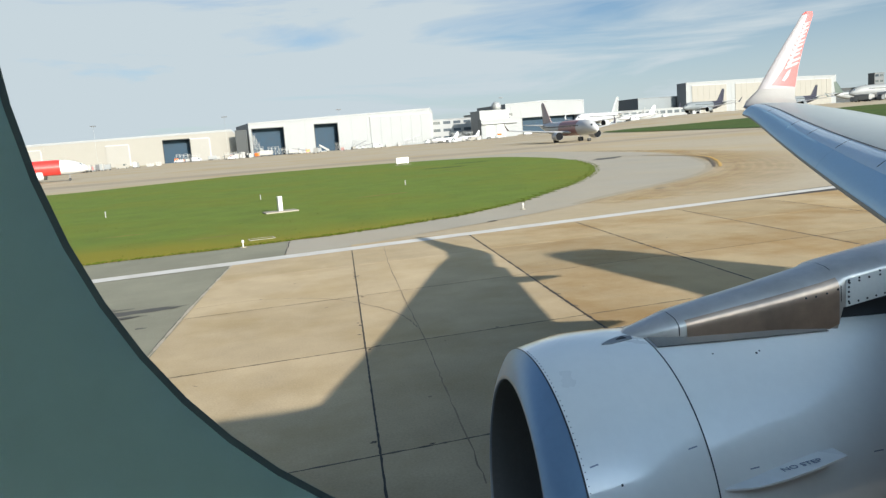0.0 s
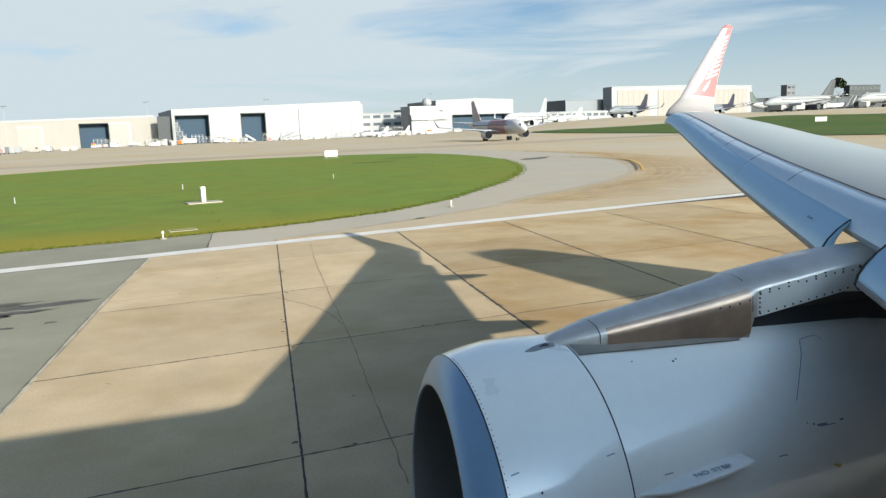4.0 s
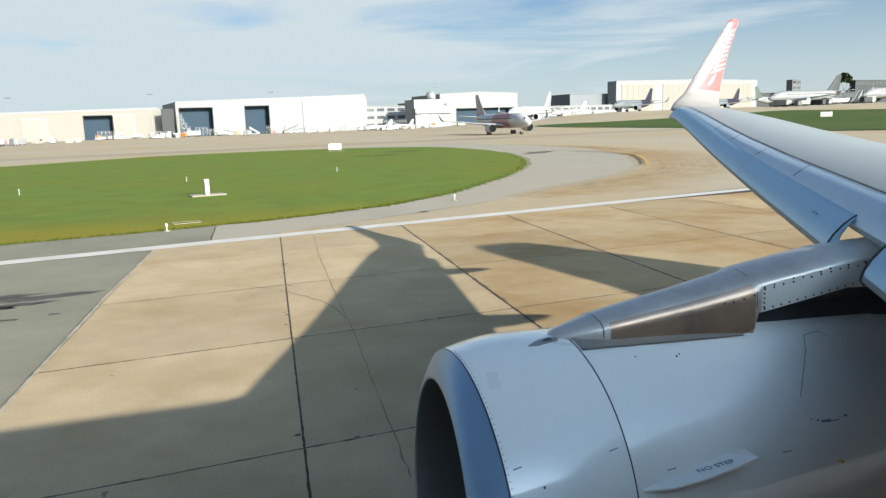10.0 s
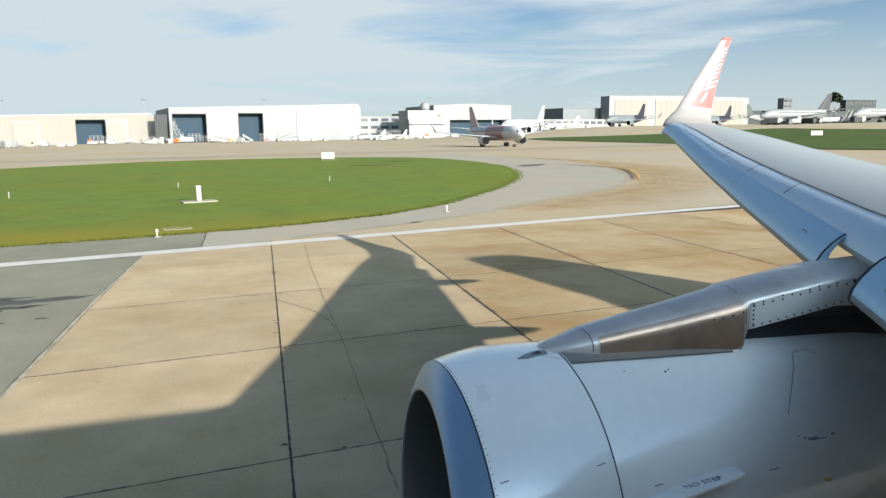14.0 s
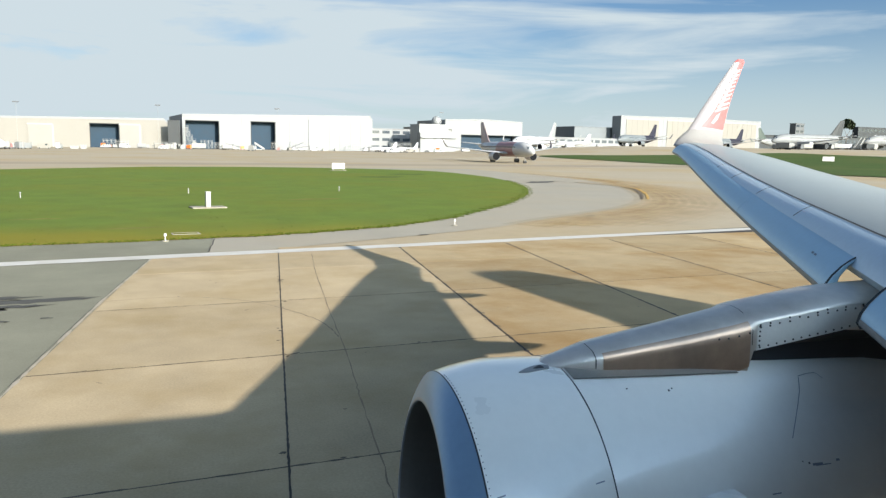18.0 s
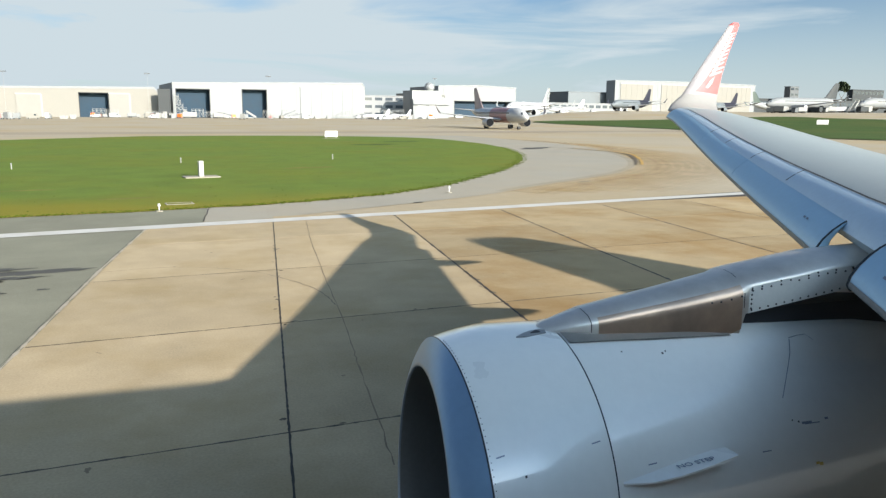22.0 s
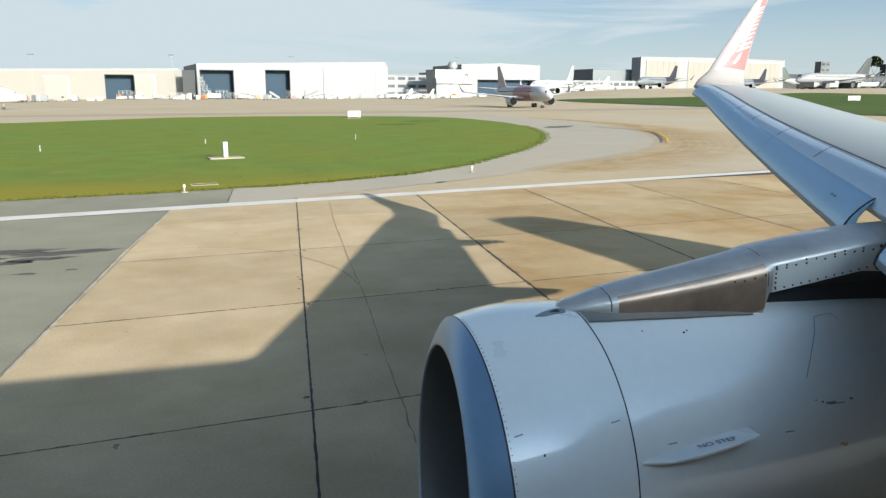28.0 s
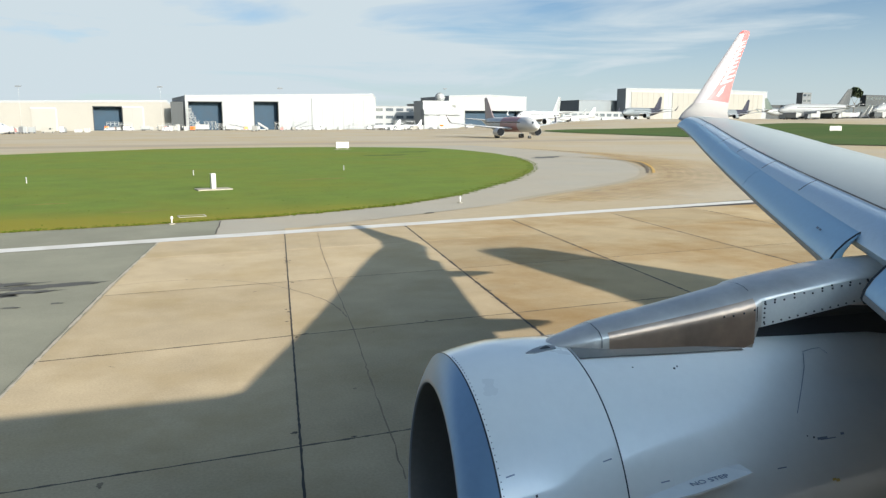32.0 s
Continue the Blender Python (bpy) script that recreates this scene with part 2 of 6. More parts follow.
M["pylon"] = material("pylon_metal", (0.72, 0.68, 0.62), 0.42, metal=0.65, var=0.1, scale=2.5, fine=12, bump=0.02, stain=(0.36, 0.31, 0.27), stain_scale=1.2, stain_amount=0.4)
M["flange"] = material("flange_metal", (0.24, 0.23, 0.21), 0.5, metal=0.3, var=0.1, scale=3, fine=30, bump=0.02)
M["panel"] = material("pylon_panel", (0.68, 0.68, 0.64), 0.42, metal=0.1, var=0.06, scale=3, fine=40, bump=0.02)
# For dark joints and seals, and as painted shade in recesses.
M["dark"] = material("dark_seal_and_shade", (0.03, 0.035, 0.04), 0.7, var=0.1)
# Near-black colour that stands in for the shade inside an engine intake.
M["cavity"] = material("fan_shadow", (0.008, 0.009, 0.011), 0.8, var=0.2, spec=0.05)
M["rivet"] = material("rivet", (0.05, 0.05, 0.05), 0.5, metal=0.5)
M["wing"] = material("wing_paint", (0.270, 0.309, 0.316), 0.5, spec=0.35, coat=0.08, var=0.04, scale=1.0, fine=14, bump=0.01, stain=(0.293, 0.309, 0.316), stain_scale=0.7, stain_amount=0.2)
# Grey that paints the slat's dark underside with the ground reflected in it.
M["lestrip"] = material("underside_reflection", (0.22, 0.225, 0.22), 0.5, metal=0.3, var=0.2, scale=2, fine=20, bump=0.02)
# Sky reflection painted as blue into the nose skin and slat metals.
M["noseskin"] = material("sky_tinted_nose_skin", (0.57, 0.69, 0.77), 0.38, metal=0.25, var=0.06, scale=1.2, fine=20, bump=0.01)
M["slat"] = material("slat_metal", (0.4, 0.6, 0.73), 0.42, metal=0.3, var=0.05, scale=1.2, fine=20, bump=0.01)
M["white"] = material("white_paint", (0.396, 0.404, 0.412), 0.3, coat=0.3, var=0.03, scale=1, fine=12, bump=0.0)
M["tipgrey"] = material("wingtip_grey", (0.237, 0.232, 0.224), 0.4, coat=0.2, var=0.05, scale=1, fine=12, bump=0.0)
M["tipwhite"] = material("wingtip_white", (0.233, 0.223, 0.230), 0.4, coat=0.2, var=0.04, scale=1, fine=12, bump=0.0)
M["red"] = material("red_paint", (0.543, 0.031, 0.026), 0.35, coat=0.3, var=0.05, scale=1, fine=12, bump=0.0)
# Red wingtip paint, paled by the sun glare put into it.
M["glarered"] = material("glare_red", (0.377, 0.088, 0.079), 0.3, coat=0.4, var=0.12, scale=3, fine=14, bump=0.0)
M["maroon"] = material("maroon_paint", (0.193, 0.044, 0.044), 0.4, coat=0.2, var=0.1)
M["stencil"] = material("stencil_ink", (0.22, 0.26, 0.32), 0.6, var=0.2, scale=20, fine=80)
M["greentail"] = material("dark_green_paint", (0.035, 0.053, 0.044), 0.4, var=0.1)
M["winblue"] = material("window_glass", (0.053, 0.066, 0.079), 0.15, var=0.2, scale=0.3, fine=3)
M["yellowdust"] = material("faded_yellow_paint", (0.403, 0.254, 0.061), 0.8, var=0.3, scale=0.8, fine=9)
M["bellygrey"] = material("belly_paint", (0.16, 0.165, 0.18), 0.4, coat=0.2, var=0.05)
M["interior"] = material("cabin_panel", (0.3, 0.56, 0.66), 0.65, var=0.04, scale=8, fine=120, bump=0.1, depth=0.001)
M["tyre"] = material("tyre_rubber", (0.03, 0.03, 0.03), 0.8, var=0.2)
M["glass"] = material("dark_glass", (0.03, 0.04, 0.05), 0.08, coat=0.5, var=0.05, bump=0)
M["cream"] = material("cream_cladding", (0.177, 0.171, 0.153), 0.7, var=0.06, scale=0.15, fine=2, bump=0.05)
M["creamdoor"] = material("pale_door_cladding", (0.186, 0.182, 0.169), 0.7, var=0.06, scale=0.15, fine=2, bump=0.05)
M["hangar"] = material("white_cladding", (0.174, 0.186, 0.194), 0.6, var=0.05, scale=0.1, fine=2, bump=0.05)
# Near-black blue carries the shade inside the open hangars.
M["inside"] = material("hangar_inside_shade", (0.007, 0.026, 0.048), 0.8, var=0.25, scale=0.2, fine=2)
M["steel"] = material("grey_steel", (0.230, 0.243, 0.250), 0.5, metal=0.2, var=0.1, scale=0.3, fine=4)
M["darkbox"] = material("dark_cladding", (0.079, 0.088, 0.096), 0.6, var=0.15, scale=0.3, fine=4)
M["slate"] = material("slate_cladding", (0.021, 0.026, 0.029), 0.7, var=0.15, scale=0.3, fine=4)
M["bluetail"] = material("dark_blue_paint", (0.018, 0.019, 0.031), 0.65, spec=0.2, var=0.05)
M["grey"] = material("grey_paint", (0.311, 0.323, 0.342), 0.35, coat=0.2, var=0.04)
M["blueglass"] = material("blue_glass_wall", (0.026, 0.131, 0.316), 0.25, var=0.2, scale=0.2, fine=1)
M["tree"] = material("foliage", (0.026, 0.040, 0.016), 0.9, var=0.4, scale=0.4, fine=3)
M["bark"] = material("bark", (0.105, 0.079, 0.053), 0.9, var=0.2)
M["concrete2"] = material("pale_concrete", (0.230, 0.214, 0.173), 0.85, var=0.1, scale=1, fine=15, bump=0.2)
M["paleedge"] = material("broken_concrete_edge", (0.316, 0.285, 0.228), 0.85, var=0.25, scale=3, fine=15, bump=0.3)
M["orange"] = material("orange_paint", (0.657, 0.149, 0.026), 0.5, var=0.08)
# Greyed reds: on the taxiing jet its shade is put into the colour.
M["rosered"] = material("greyed_red_paint", (0.298, 0.149, 0.140), 0.4, coat=0.2, var=0.06)
M["rosegrey"] = material("shaded_red_paint", (0.288, 0.225, 0.225), 0.4, coat=0.2, var=0.06)
M["bluegrey"] = material("blue_grey_cladding", (0.105, 0.123, 0.136), 0.6, var=0.1, scale=0.2, fine=3)
M["seal"] = material("window_seal", (0.10, 0.15, 0.165), 0.7, var=0.1)
M["amber"] = material("amber_glint", (0.657, 0.482, 0.131), 0.3, var=0.05)


def dry_edge(m, color):
    """The mown strip beside the runway's shoulder has yellowed unevenly."""
    n, l = m.node_tree.nodes, m.node_tree.links
    b = n["Principled BSDF"]
    base = b.inputs["Base Color"].links[0].from_socket
    geo = n.new("ShaderNodeNewGeometry")
    dot = n.new("ShaderNodeVectorMath")
    dot.operation = "DOT_PRODUCT"
    dot.inputs[1].default_value = (-0.02, 1.0, 0.0)
    l.new(geo.outputs["Position"], dot.inputs[0])
    wave = n.new("ShaderNodeTexNoise")
    wave.inputs["Scale"].default_value, wave.inputs["Detail"].default_value = 0.12, 5
    l.new(geo.outputs["Position"], wave.inputs["Vector"])
    shift = n.new("ShaderNodeMath")
    shift.operation = "MULTIPLY_ADD"
    shift.inputs[1].default_value = 16.0
    l.new(wave.outputs["Fac"], shift.inputs[0])
    l.new(dot.outputs["Value"], shift.inputs[2])
    fall = n.new("ShaderNodeMapRange")
    fall.interpolation_type = "SMOOTHSTEP"
    fall.inputs["From Min"].default_value, fall.inputs["From Max"].default_value = 43.0, 54.0
    fall.inputs["To Min"].default_value, fall.inputs["To Max"].default_value = 0.85, 0.0
    l.new(shift.outputs["Value"], fall.inputs["Value"])
    mix = n.new("ShaderNodeMixRGB")
    mix.inputs["Color2"].default_value = (*color, 1)
    l.new(fall.outputs["Result"], mix.inputs["Fac"])
    l.new(base, mix.inputs["Color1"])
    l.new(mix.outputs["Color"], b.inputs["Base Color"])


dry_edge(M["grass"], (0.172, 0.15, 0.018))

# ---- mesh helpers ----
def part(name, bm, mat, parent=None, label="", smooth=False, m=None):
    me = bpy.data.meshes.new(name)
    bmesh.ops.recalc_face_normals(bm, faces=bm.faces)
    bm.to_mesh(me)
    bm.free()
    me.materials.append(mat)
    if smooth:
        me.polygons.foreach_set("use_smooth", [True] * len(me.polygons))
        me.set_sharp_from_angle(angle=radians(42))
    ob = new(name, me)
    if m is not None:
        ob.matrix_basis = m
    if parent:
        ob.parent = parent
    if label:
        ob["label"] = label
    return ob


def thing(name, label, category, group="", m=None, kind=""):
    ob = new(name)
    ob.empty_display_size = 0.3
    if m is not None:
        ob.matrix_basis = m
    return tagged(ob, label, category, group, kind)


def box(bm, x0, x1, y0, y1, z0, z1, bevel=0.0):
    r = bmesh.ops.create_cube(bm, size=1)["verts"]
    bmesh.ops.scale(bm, vec=(x1 - x0, y1 - y0, z1 - z0), verts=r)
    bmesh.ops.translate(bm, vec=((x0 + x1) / 2, (y0 + y1) / 2, (z0 + z1) / 2), verts=r)
    if bevel:
        es = {e for v in r for e in v.link_edges}
        bmesh.ops.bevel(bm, geom=list(es), offset=bevel, segments=1, affect="EDGES")
    return bm


def boxes(*bs):
    bm = bmesh.new()
    for b in bs:
        box(bm, *b)
    return bm


def tube(bm, p, q, r0, r1=None, n=10):
    p, q = Vector(p), Vector(q)
    d = q - p
    m = Matrix.Translation((p + q) / 2) @ d.to_track_quat("Z", "Y").to_matrix().to_4x4()
    bmesh.ops.create_cone(bm, cap_ends=True, segments=n, radius1=r0, radius2=r0 if r1 is None else r1, depth=d.length, matrix=m)
    return bm


def tubes(*ts):
    bm = bmesh.new()
    for t in ts:
        tube(bm, *t)
    return bm


def loft(rings, caps=True, closed=True):
    """Skin over rings of equally many points."""
    bm = bmesh.new()
    vs = [[bm.verts.new(p) for p in r] for r in rings]
    n = len(vs[0])
    for a, b in zip(vs, vs[1:]):
        for i in range(n if closed else n - 1):
            j = (i + 1) % n
            bm.faces.new((a[i], a[j], b[j], b[i]))
    if caps:
        bm.faces.new(vs[0][::-1])
        bm.faces.new(vs[-1])
    return bm


def lathe(profile, centre, n=48, a0=0.0, a1=360.0):
    """Profile of (x, radius) turned about a line along x through centre(x) = (y, z)."""
    full = abs(a1 - a0) > 359
    k = n if full else n + 1
    rings = []
    for x, r in profile:
        cy, cz = centre(x)
        rings.append([(x, cy + r * math.cos(radians(a0 + (a1 - a0) * i / n)), cz + r * math.sin(radians(a0 + (a1 - a0) * i / n))) for i in range(k)])
    return loft(rings, caps=False, closed=full)


def interp(x, table):
    if x <= table[0][0]:
        return table[0][1]
    for (a, u), (b, v) in zip(table, table[1:]):
        if x <= b:
            return u + (v - u) * (x - a) / (b - a)
    return table[-1][1]


def smooth_line(pts, steps=8, closed=False):
    """Catmull-Rom curve through points of the plan."""
    n = len(pts)
    out = []
    for i in range(n if closed else n - 1):
        g = [pts[(i + k) % n] if closed else pts[min(max(i + k, 0), n - 1)] for k in (-1, 0, 1, 2)]
        for s in range(steps):
            t = s / steps
            out.append(tuple(0.5 * (2 * g[1][c] + (g[2][c] - g[0][c]) * t + (2 * g[0][c] - 5 * g[1][c] + 4 * g[2][c] - g[3][c]) * t * t
                                    + (3 * g[1][c] - g[0][c] - 3 * g[2][c] + g[3][c]) * t ** 3) for c in (0, 1)))
    if not closed:
        out.append(tuple(pts[-1]))
    return out


def sheet(pts, z, thick=0.05):
    """A flat plate of the outline pts whose top lies at z."""
    bm = bmesh.new()
    f = bm.faces.new([bm.verts.new((x, y, z)) for x, y in pts])
    bmesh.ops.triangulate(bm, faces=[f])
    return bm


def ribbon(line, width, z, jitter=0.0, rng=None):
    """A strip of that width along a plan line."""
    bm = bmesh.new()
    last = None
    for i, (x, y) in enumerate(line):
        x0, y0 = line[max(i - 1, 0)]
        x1, y1 = line[min(i + 1, len(line) - 1)]
        d = math.hypot(x1 - x0, y1 - y0)
        nx, ny = -(y1 - y0) / d, (x1 - x0) / d
        w = width / 2 * (1 + (rng.uniform(-jitter, jitter) if rng else 0))
        pair = (bm.verts.new((x + nx * w, y + ny * w, z)), bm.verts.new((x - nx * w, y - ny * w, z)))
        if last:
            bm.faces.new((last[0], last[1], pair[1], pair[0]))
        last = pair
    return bm


RUN = 0.172            # the runway's direction in the plan, y per x


def along(x, off=0.0):
    return (x, 31.17 + RUN * x + off)


# ---- ground ----
def rise(x, y):
    """The field climbs gently towards the far aprons."""
    d, q = math.hypot(x, y), x / max(y, 1.0)
    e = lambda v, lo, hi: (lambda t: t * t * (3 - 2 * t))(min(1, max(0, (v - lo) / (hi - lo))))
    return 7.0 * e(d, 240, 480) * e(q, 0.25, 0.6) if y > 0 else 0.0


bm = bmesh.new()
radii = [40, 90, 150, 220] + [230 + 12 * k for k in range(24)] + [540, 600, 750, 950, 1400, 2200, 4200]
rows_g = [[bm.verts.new((r * math.cos(a * math.tau / 120), r * math.sin(a * math.tau / 120), rise(r * math.cos(a * math.tau / 120), r * math.sin(a * math.tau / 120)) - 0.04)) for a in range(120)] for r in radii]
bm.faces.new(rows_g[0])
for ra, rb in zip(rows_g, rows_g[1:]):
    for a in range(120):
        bm.faces.new((ra[a], rb[a], rb[(a + 1) % 120], ra[(a + 1) % 120]))
ground = tagged(part("ground", bm, M["apron"], smooth=True), "tan concrete airfield apron reaching the horizon", "ground", kind="structure")

EDGE = [(-7.4, -40.0), (-3.42, 14.3), (-2.8, 22.5), (-2.0, 30.6)]
asph = [(-1300, -291), (-16, -140)] + EDGE + [(0.0, 31.17), (0.3, 37.5), (-8.4, 36.5), (-1300, -187.5)]
runway = tagged(part("runway", sheet(asph, -0.012), M["asphalt"]), "worn grey-brown asphalt runway", "runway", kind="structure")
outer = smooth_line([(0.1, 31.2), (14.1, 38.6), (20.4, 43.5), (27.1, 48.6), (32.4, 53.2), (37.8, 60.0), (43.9, 71.2), (49.9, 87.0), (54.1, 108.2), (52.0, 150.0)], 6)
shoulder = tagged(part("road_shoulder", sheet(outer + [(20, 150), (-10, 120), (0.1, 36)], -0.02), M["shoulder"]), "pale grey asphalt shoulder round the grass island", "shoulder", kind="structure")
grass_line = smooth_line([(-8.4, 34.9), (-0.1, 36.5), (6.3, 38.6), (11.6, 42.0), (17.7, 48.6), (25.7, 60.0), (32.6, 73.5), (38.4, 91.0), (41.4, 112.0), (39.2, 134.0), (27, 145.0), (9.0, 149.0), (-9.0, 146.0)], 8)
rg = random.Random(5)
grass_line = [(x + rg.uniform(-0.12, 0.12), y + rg.uniform(-0.12, 0.12)) for x, y in grass_line]
island = tagged(part("grass", sheet(grass_line + [(-29, 126), (-80, 112), (-420, 62), (-1300, -89), (-1300, -189)], 0.006), M["grass"]), "mown green grass island beside the runway", "grass", kind="stuff")
near_f = smooth_line([(134, 293), (133.5, 267), (139, 242), (145, 213), (143, 181), (135, 150), (128, 117), (200, 40)], 6)
far_f = smooth_line([(139, 301), (149, 297), (164, 286), (193, 283), (225, 284), (255, 283), (268, 245), (340, 110)], 6)
bm = bmesh.new()
grid = [[bm.verts.new((x, y, rise(x, y) + 0.1)) for x, y in [(p[0] + (q[0] - p[0]) * t / 20, p[1] + (q[1] - p[1]) * t / 20) for t in range(21)]] for p, q in zip(near_f, far_f)]
for ga, gb in zip(grid, grid[1:]):
    for t in range(20):
        bm.faces.new((ga[t], ga[t + 1], gb[t + 1], gb[t]))
field = tagged(part("grass", bm, M["fargrass"], smooth=True), "far strip of green grass beside the apron", "grass", kind="stuff")
taxiway = tagged(part("taxiway", ribbon([along(x, 138) for x in (-1300, -420, -200, -60, 0, 60, 150)], 16, -0.012), M["taxi"]), "brown asphalt taxiway beyond the grass", "taxiway", kind="structure")

white = tagged(part("edge_line", ribbon([along(-1300 + 5 * i) for i in range(296)], 0.95, 0.008), M["line"]), "white runway edge line, slightly worn", "road marking", kind="structure")
yl = smooth_line([(14, 8.0), (16, 9.6), (19, 12.0), (23.3, 15.3), (27, 18.0), (33, 22.7), (39, 29.0), (49, 40.6), (59, 54.5), (70, 73.0), (83, 97.5), (95, 125.0)], 10)
tagged(part("taxi_line_border", ribbon(yl, 0.62, 0.008), M["black"]), "black border of the curved taxi line", "road marking", kind="structure")
tagged(part("taxi_line", ribbon(yl, 0.32, 0.012), M["yellow"]), "yellow curved taxi centre line", "road marking", kind="structure")

edge_curve = []
for (xa, ya), (xb, yb) in zip(EDGE, EDGE[1:]):
    nn = int(yb - ya) * 4
    edge_curve += [(xa + (xb - xa) * k / nn, ya + (yb - ya) * k / nn) for k in range(nn)]
part("edge_strip", ribbon([(x - 0.03, y) for x, y in edge_curve], 0.06, 0.003, 0.8, random.Random(2)), M["paleedge"], runway, "pale broken concrete edge")
part("edge_crack", ribbon([(0.05, 31.9), (0.1, 32.8), (0.14, 33.6), (0.24, 34.5), (0.26, 35.4), (0.33, 36.3)], 0.045, 0.003, 0.6, random.Random(16)), M["sealant"], runway, "tarred crack")
part("edge_crack", ribbon([(x - 0.09, y) for x, y in edge_curve], 0.014, 0.003, 0.9, random.Random(6)), M["patch"], runway)

# Unseen dark ground under the jet, added to cut light bounced onto the cowl.
M["underjet"] = material("dim_unseen_asphalt", (0.048, 0.048, 0.046), 0.85, var=0.15, scale=0.3, fine=20, bump=0.3, spec=0.12)
tagged(part("runway_centre", sheet([(-420, -140), (-16, -140), (400, -60), (400, 36), (70, 9.9), (-4.5, 4.1), (-7.4, -40)][1:], -0.014), M["underjet"]), "unseen dark asphalt under the jet, added to cut bounced light", "runway", kind="structure")

# ---- concrete slabs ----
pavement = tagged(part("pavement", sheet([(-3.45, 13.1), (-2.0, 30.6), (0.1, 31.2), (70, 45), (70, 10.0), (-4.6, 4.2)], -0.005), M["sealant"]),
                  "tan concrete slab pavement with dark sealed joints", "pavement", kind="structure")
GU = [-4.85, 0.0, 5.3, 10.6, 16.3, 21.7, 27.1, 32.5, 37.9, 43.3, 48.7]
rs = random.Random(11)
UX, UY, VX, VY = 1.0, 0.078, 0.083, 1.0
for j in range(-2, 4):
    for i in range(len(GU) - 1):
        u0, u1, v0, v1 = GU[i] + 0.011, GU[i + 1] - 0.011, 5.7 * j + 0.007, 5.7 * (j + 1) - 0.007
        cs = []
        for u, v in ((u0, v0), (u1, v0), (u1, v1), (u0, v1)):
            cs.append((1.5 + u * UX + v * VX, 15.8 + u * UY + v * VY))
        if i == 0:
            cs = [(x, min(y, along(x)[1] + 0.45)) for x, y in cs]
        cx, cy = sum(c[0] for c in cs) / 4, sum(c[1] for c in cs) / 4
        if j == 3:
            continue
        bm = bmesh.new()
        dz = rs.uniform(-0.0015, 0.0015)
        lo = [bm.verts.new((x - cx, y - cy, -0.1)) for x, y in cs]
        mid = [bm.verts.new((x - cx, y - cy, -0.012 + dz)) for x, y in cs]
        up = [bm.verts.new(((x - cx) * 0.9985, (y - cy) * 0.9985, dz)) for x, y in cs]
        bm.faces.new(up)
        for k in range(4):
            h = (k + 1) % 4
            bm.faces.new((lo[k], lo[h], mid[h], mid[k]))
            bm.faces.new((mid[k], mid[h], up[h], up[k]))
        part("concrete_slab", bm, M["slab_brown" if i >= 2 else "slab"], pavement, m=Matrix.Translation((cx, cy, 0)))


def joint(p, q, width, seed, mat="sealant", ragged=0.4):
    """Ragged sealed joint between two points of the plan."""
    r = random.Random(seed)
    n = int(math.hypot(q[0] - p[0], q[1] - p[1]) * 9)
    line = [(p[0] + (q[0] - p[0]) * k / n + r.uniform(-0.005, 0.005), p[1] + (q[1] - p[1]) * k / n + r.uniform(-0.005, 0.005)) for k in range(n + 1)]
    return part("joint_seal", ribbon(line, width, 0.0035, ragged, r), M[mat], pavement)


for k, u in enumerate(GU[1:7]):
    joint((1.5 + u - 18 * VX, 15.8 + u * UY - 18), (1.5 + u + 16 * VX, 15.8 + u * UY + 16), 0.034 if k < 1 else 0.06, 40 + k, ragged=0.3 if k < 1 else 0.7)
for k in range(-3, 2):
    v = 5.7 * k
    joint((1.5 - 4.8 + v * VX, 15.8 - 4.8 * UY + v), (1.5 + 26 + v * VX, 15.8 + 26 * UY + v), (0.036 if k < 1 else 0.024), 60 + k, "jointdust", 0.8)


def crack(pts, width, mat, name="crack", z=0.004, seed=1):
    r = random.Random(seed)
    line = smooth_line(pts, 14)
    line = [(x + r.uniform(-0.02, 0.02), y + r.uniform(-0.02, 0.02)) for x, y in line]
    return part(name, ribbon(line, width, z, 0.6, r), mat, pavement)


crack([(2.2, 8.7), (2.5, 12.3), (2.8, 15.6), (3.5, 24.9), (4.1, 31.0)], 0.022, M["crack"], seed=3)
crack([(-2.7, 22.4), (-0.8, 22.6), (1.2, 21.5), (2.6, 19.0), (2.9, 17.0)], 0.026, M["crack"], seed=4)

# ---- the jet that carries the window ----
NOSE, CY, CZ = -9.8, -1.65, 3.75
jet = thing("passenger_jet", "white and red passenger jet with upturned wingtips on the runway", "airplane")


def hull_ring(s, n=72, nose=NOSE, cy=CY, cz=CZ, table=None):
    r = interp(s, [(0, 0.03), (0.25, 0.42), (0.8, 0.8), (1.6, 1.16), (2.8, 1.52), (4.2, 1.8), (5.6, 1.94), (7, 1.975), (24, 1.975), (27, 1.86), (30, 1.5), (33, 1.0), (36, 0.45), (37.4, 0.2), (37.57, 0.05)])
    z = cz + interp(s, [(0, -0.75), (1.6, -0.5), (4.2, -0.12), (7, 0), (24, 0), (28, 0.22), (33, 0.75), (37.57, 1.25)])
    return [(nose + s, cy + r * math.cos(math.tau * i / n), z + 1.045 * r * math.sin(math.tau * i / n)) for i in range(n)]


stations = [0, .1, .25, .5, .8, 1.2, 1.6, 2.2, 2.8, 3.5, 4.2, 5, 6, 7, 8, 9, 9.5, 9.95, 10.4, 11, 13, 15, 17, 19, 21, 23, 24, 25, 26, 27, 28, 29, 30, 31.5, 33, 34.5, 36, 37, 37.57]
bm = loft([hull_ring(s) for s in stations])
cut = [f for f in bm.faces if (c := f.calc_center_median()).y > 0 and -0.31 < c.x < 0.61 and 4.15 < c.z < 4.8]
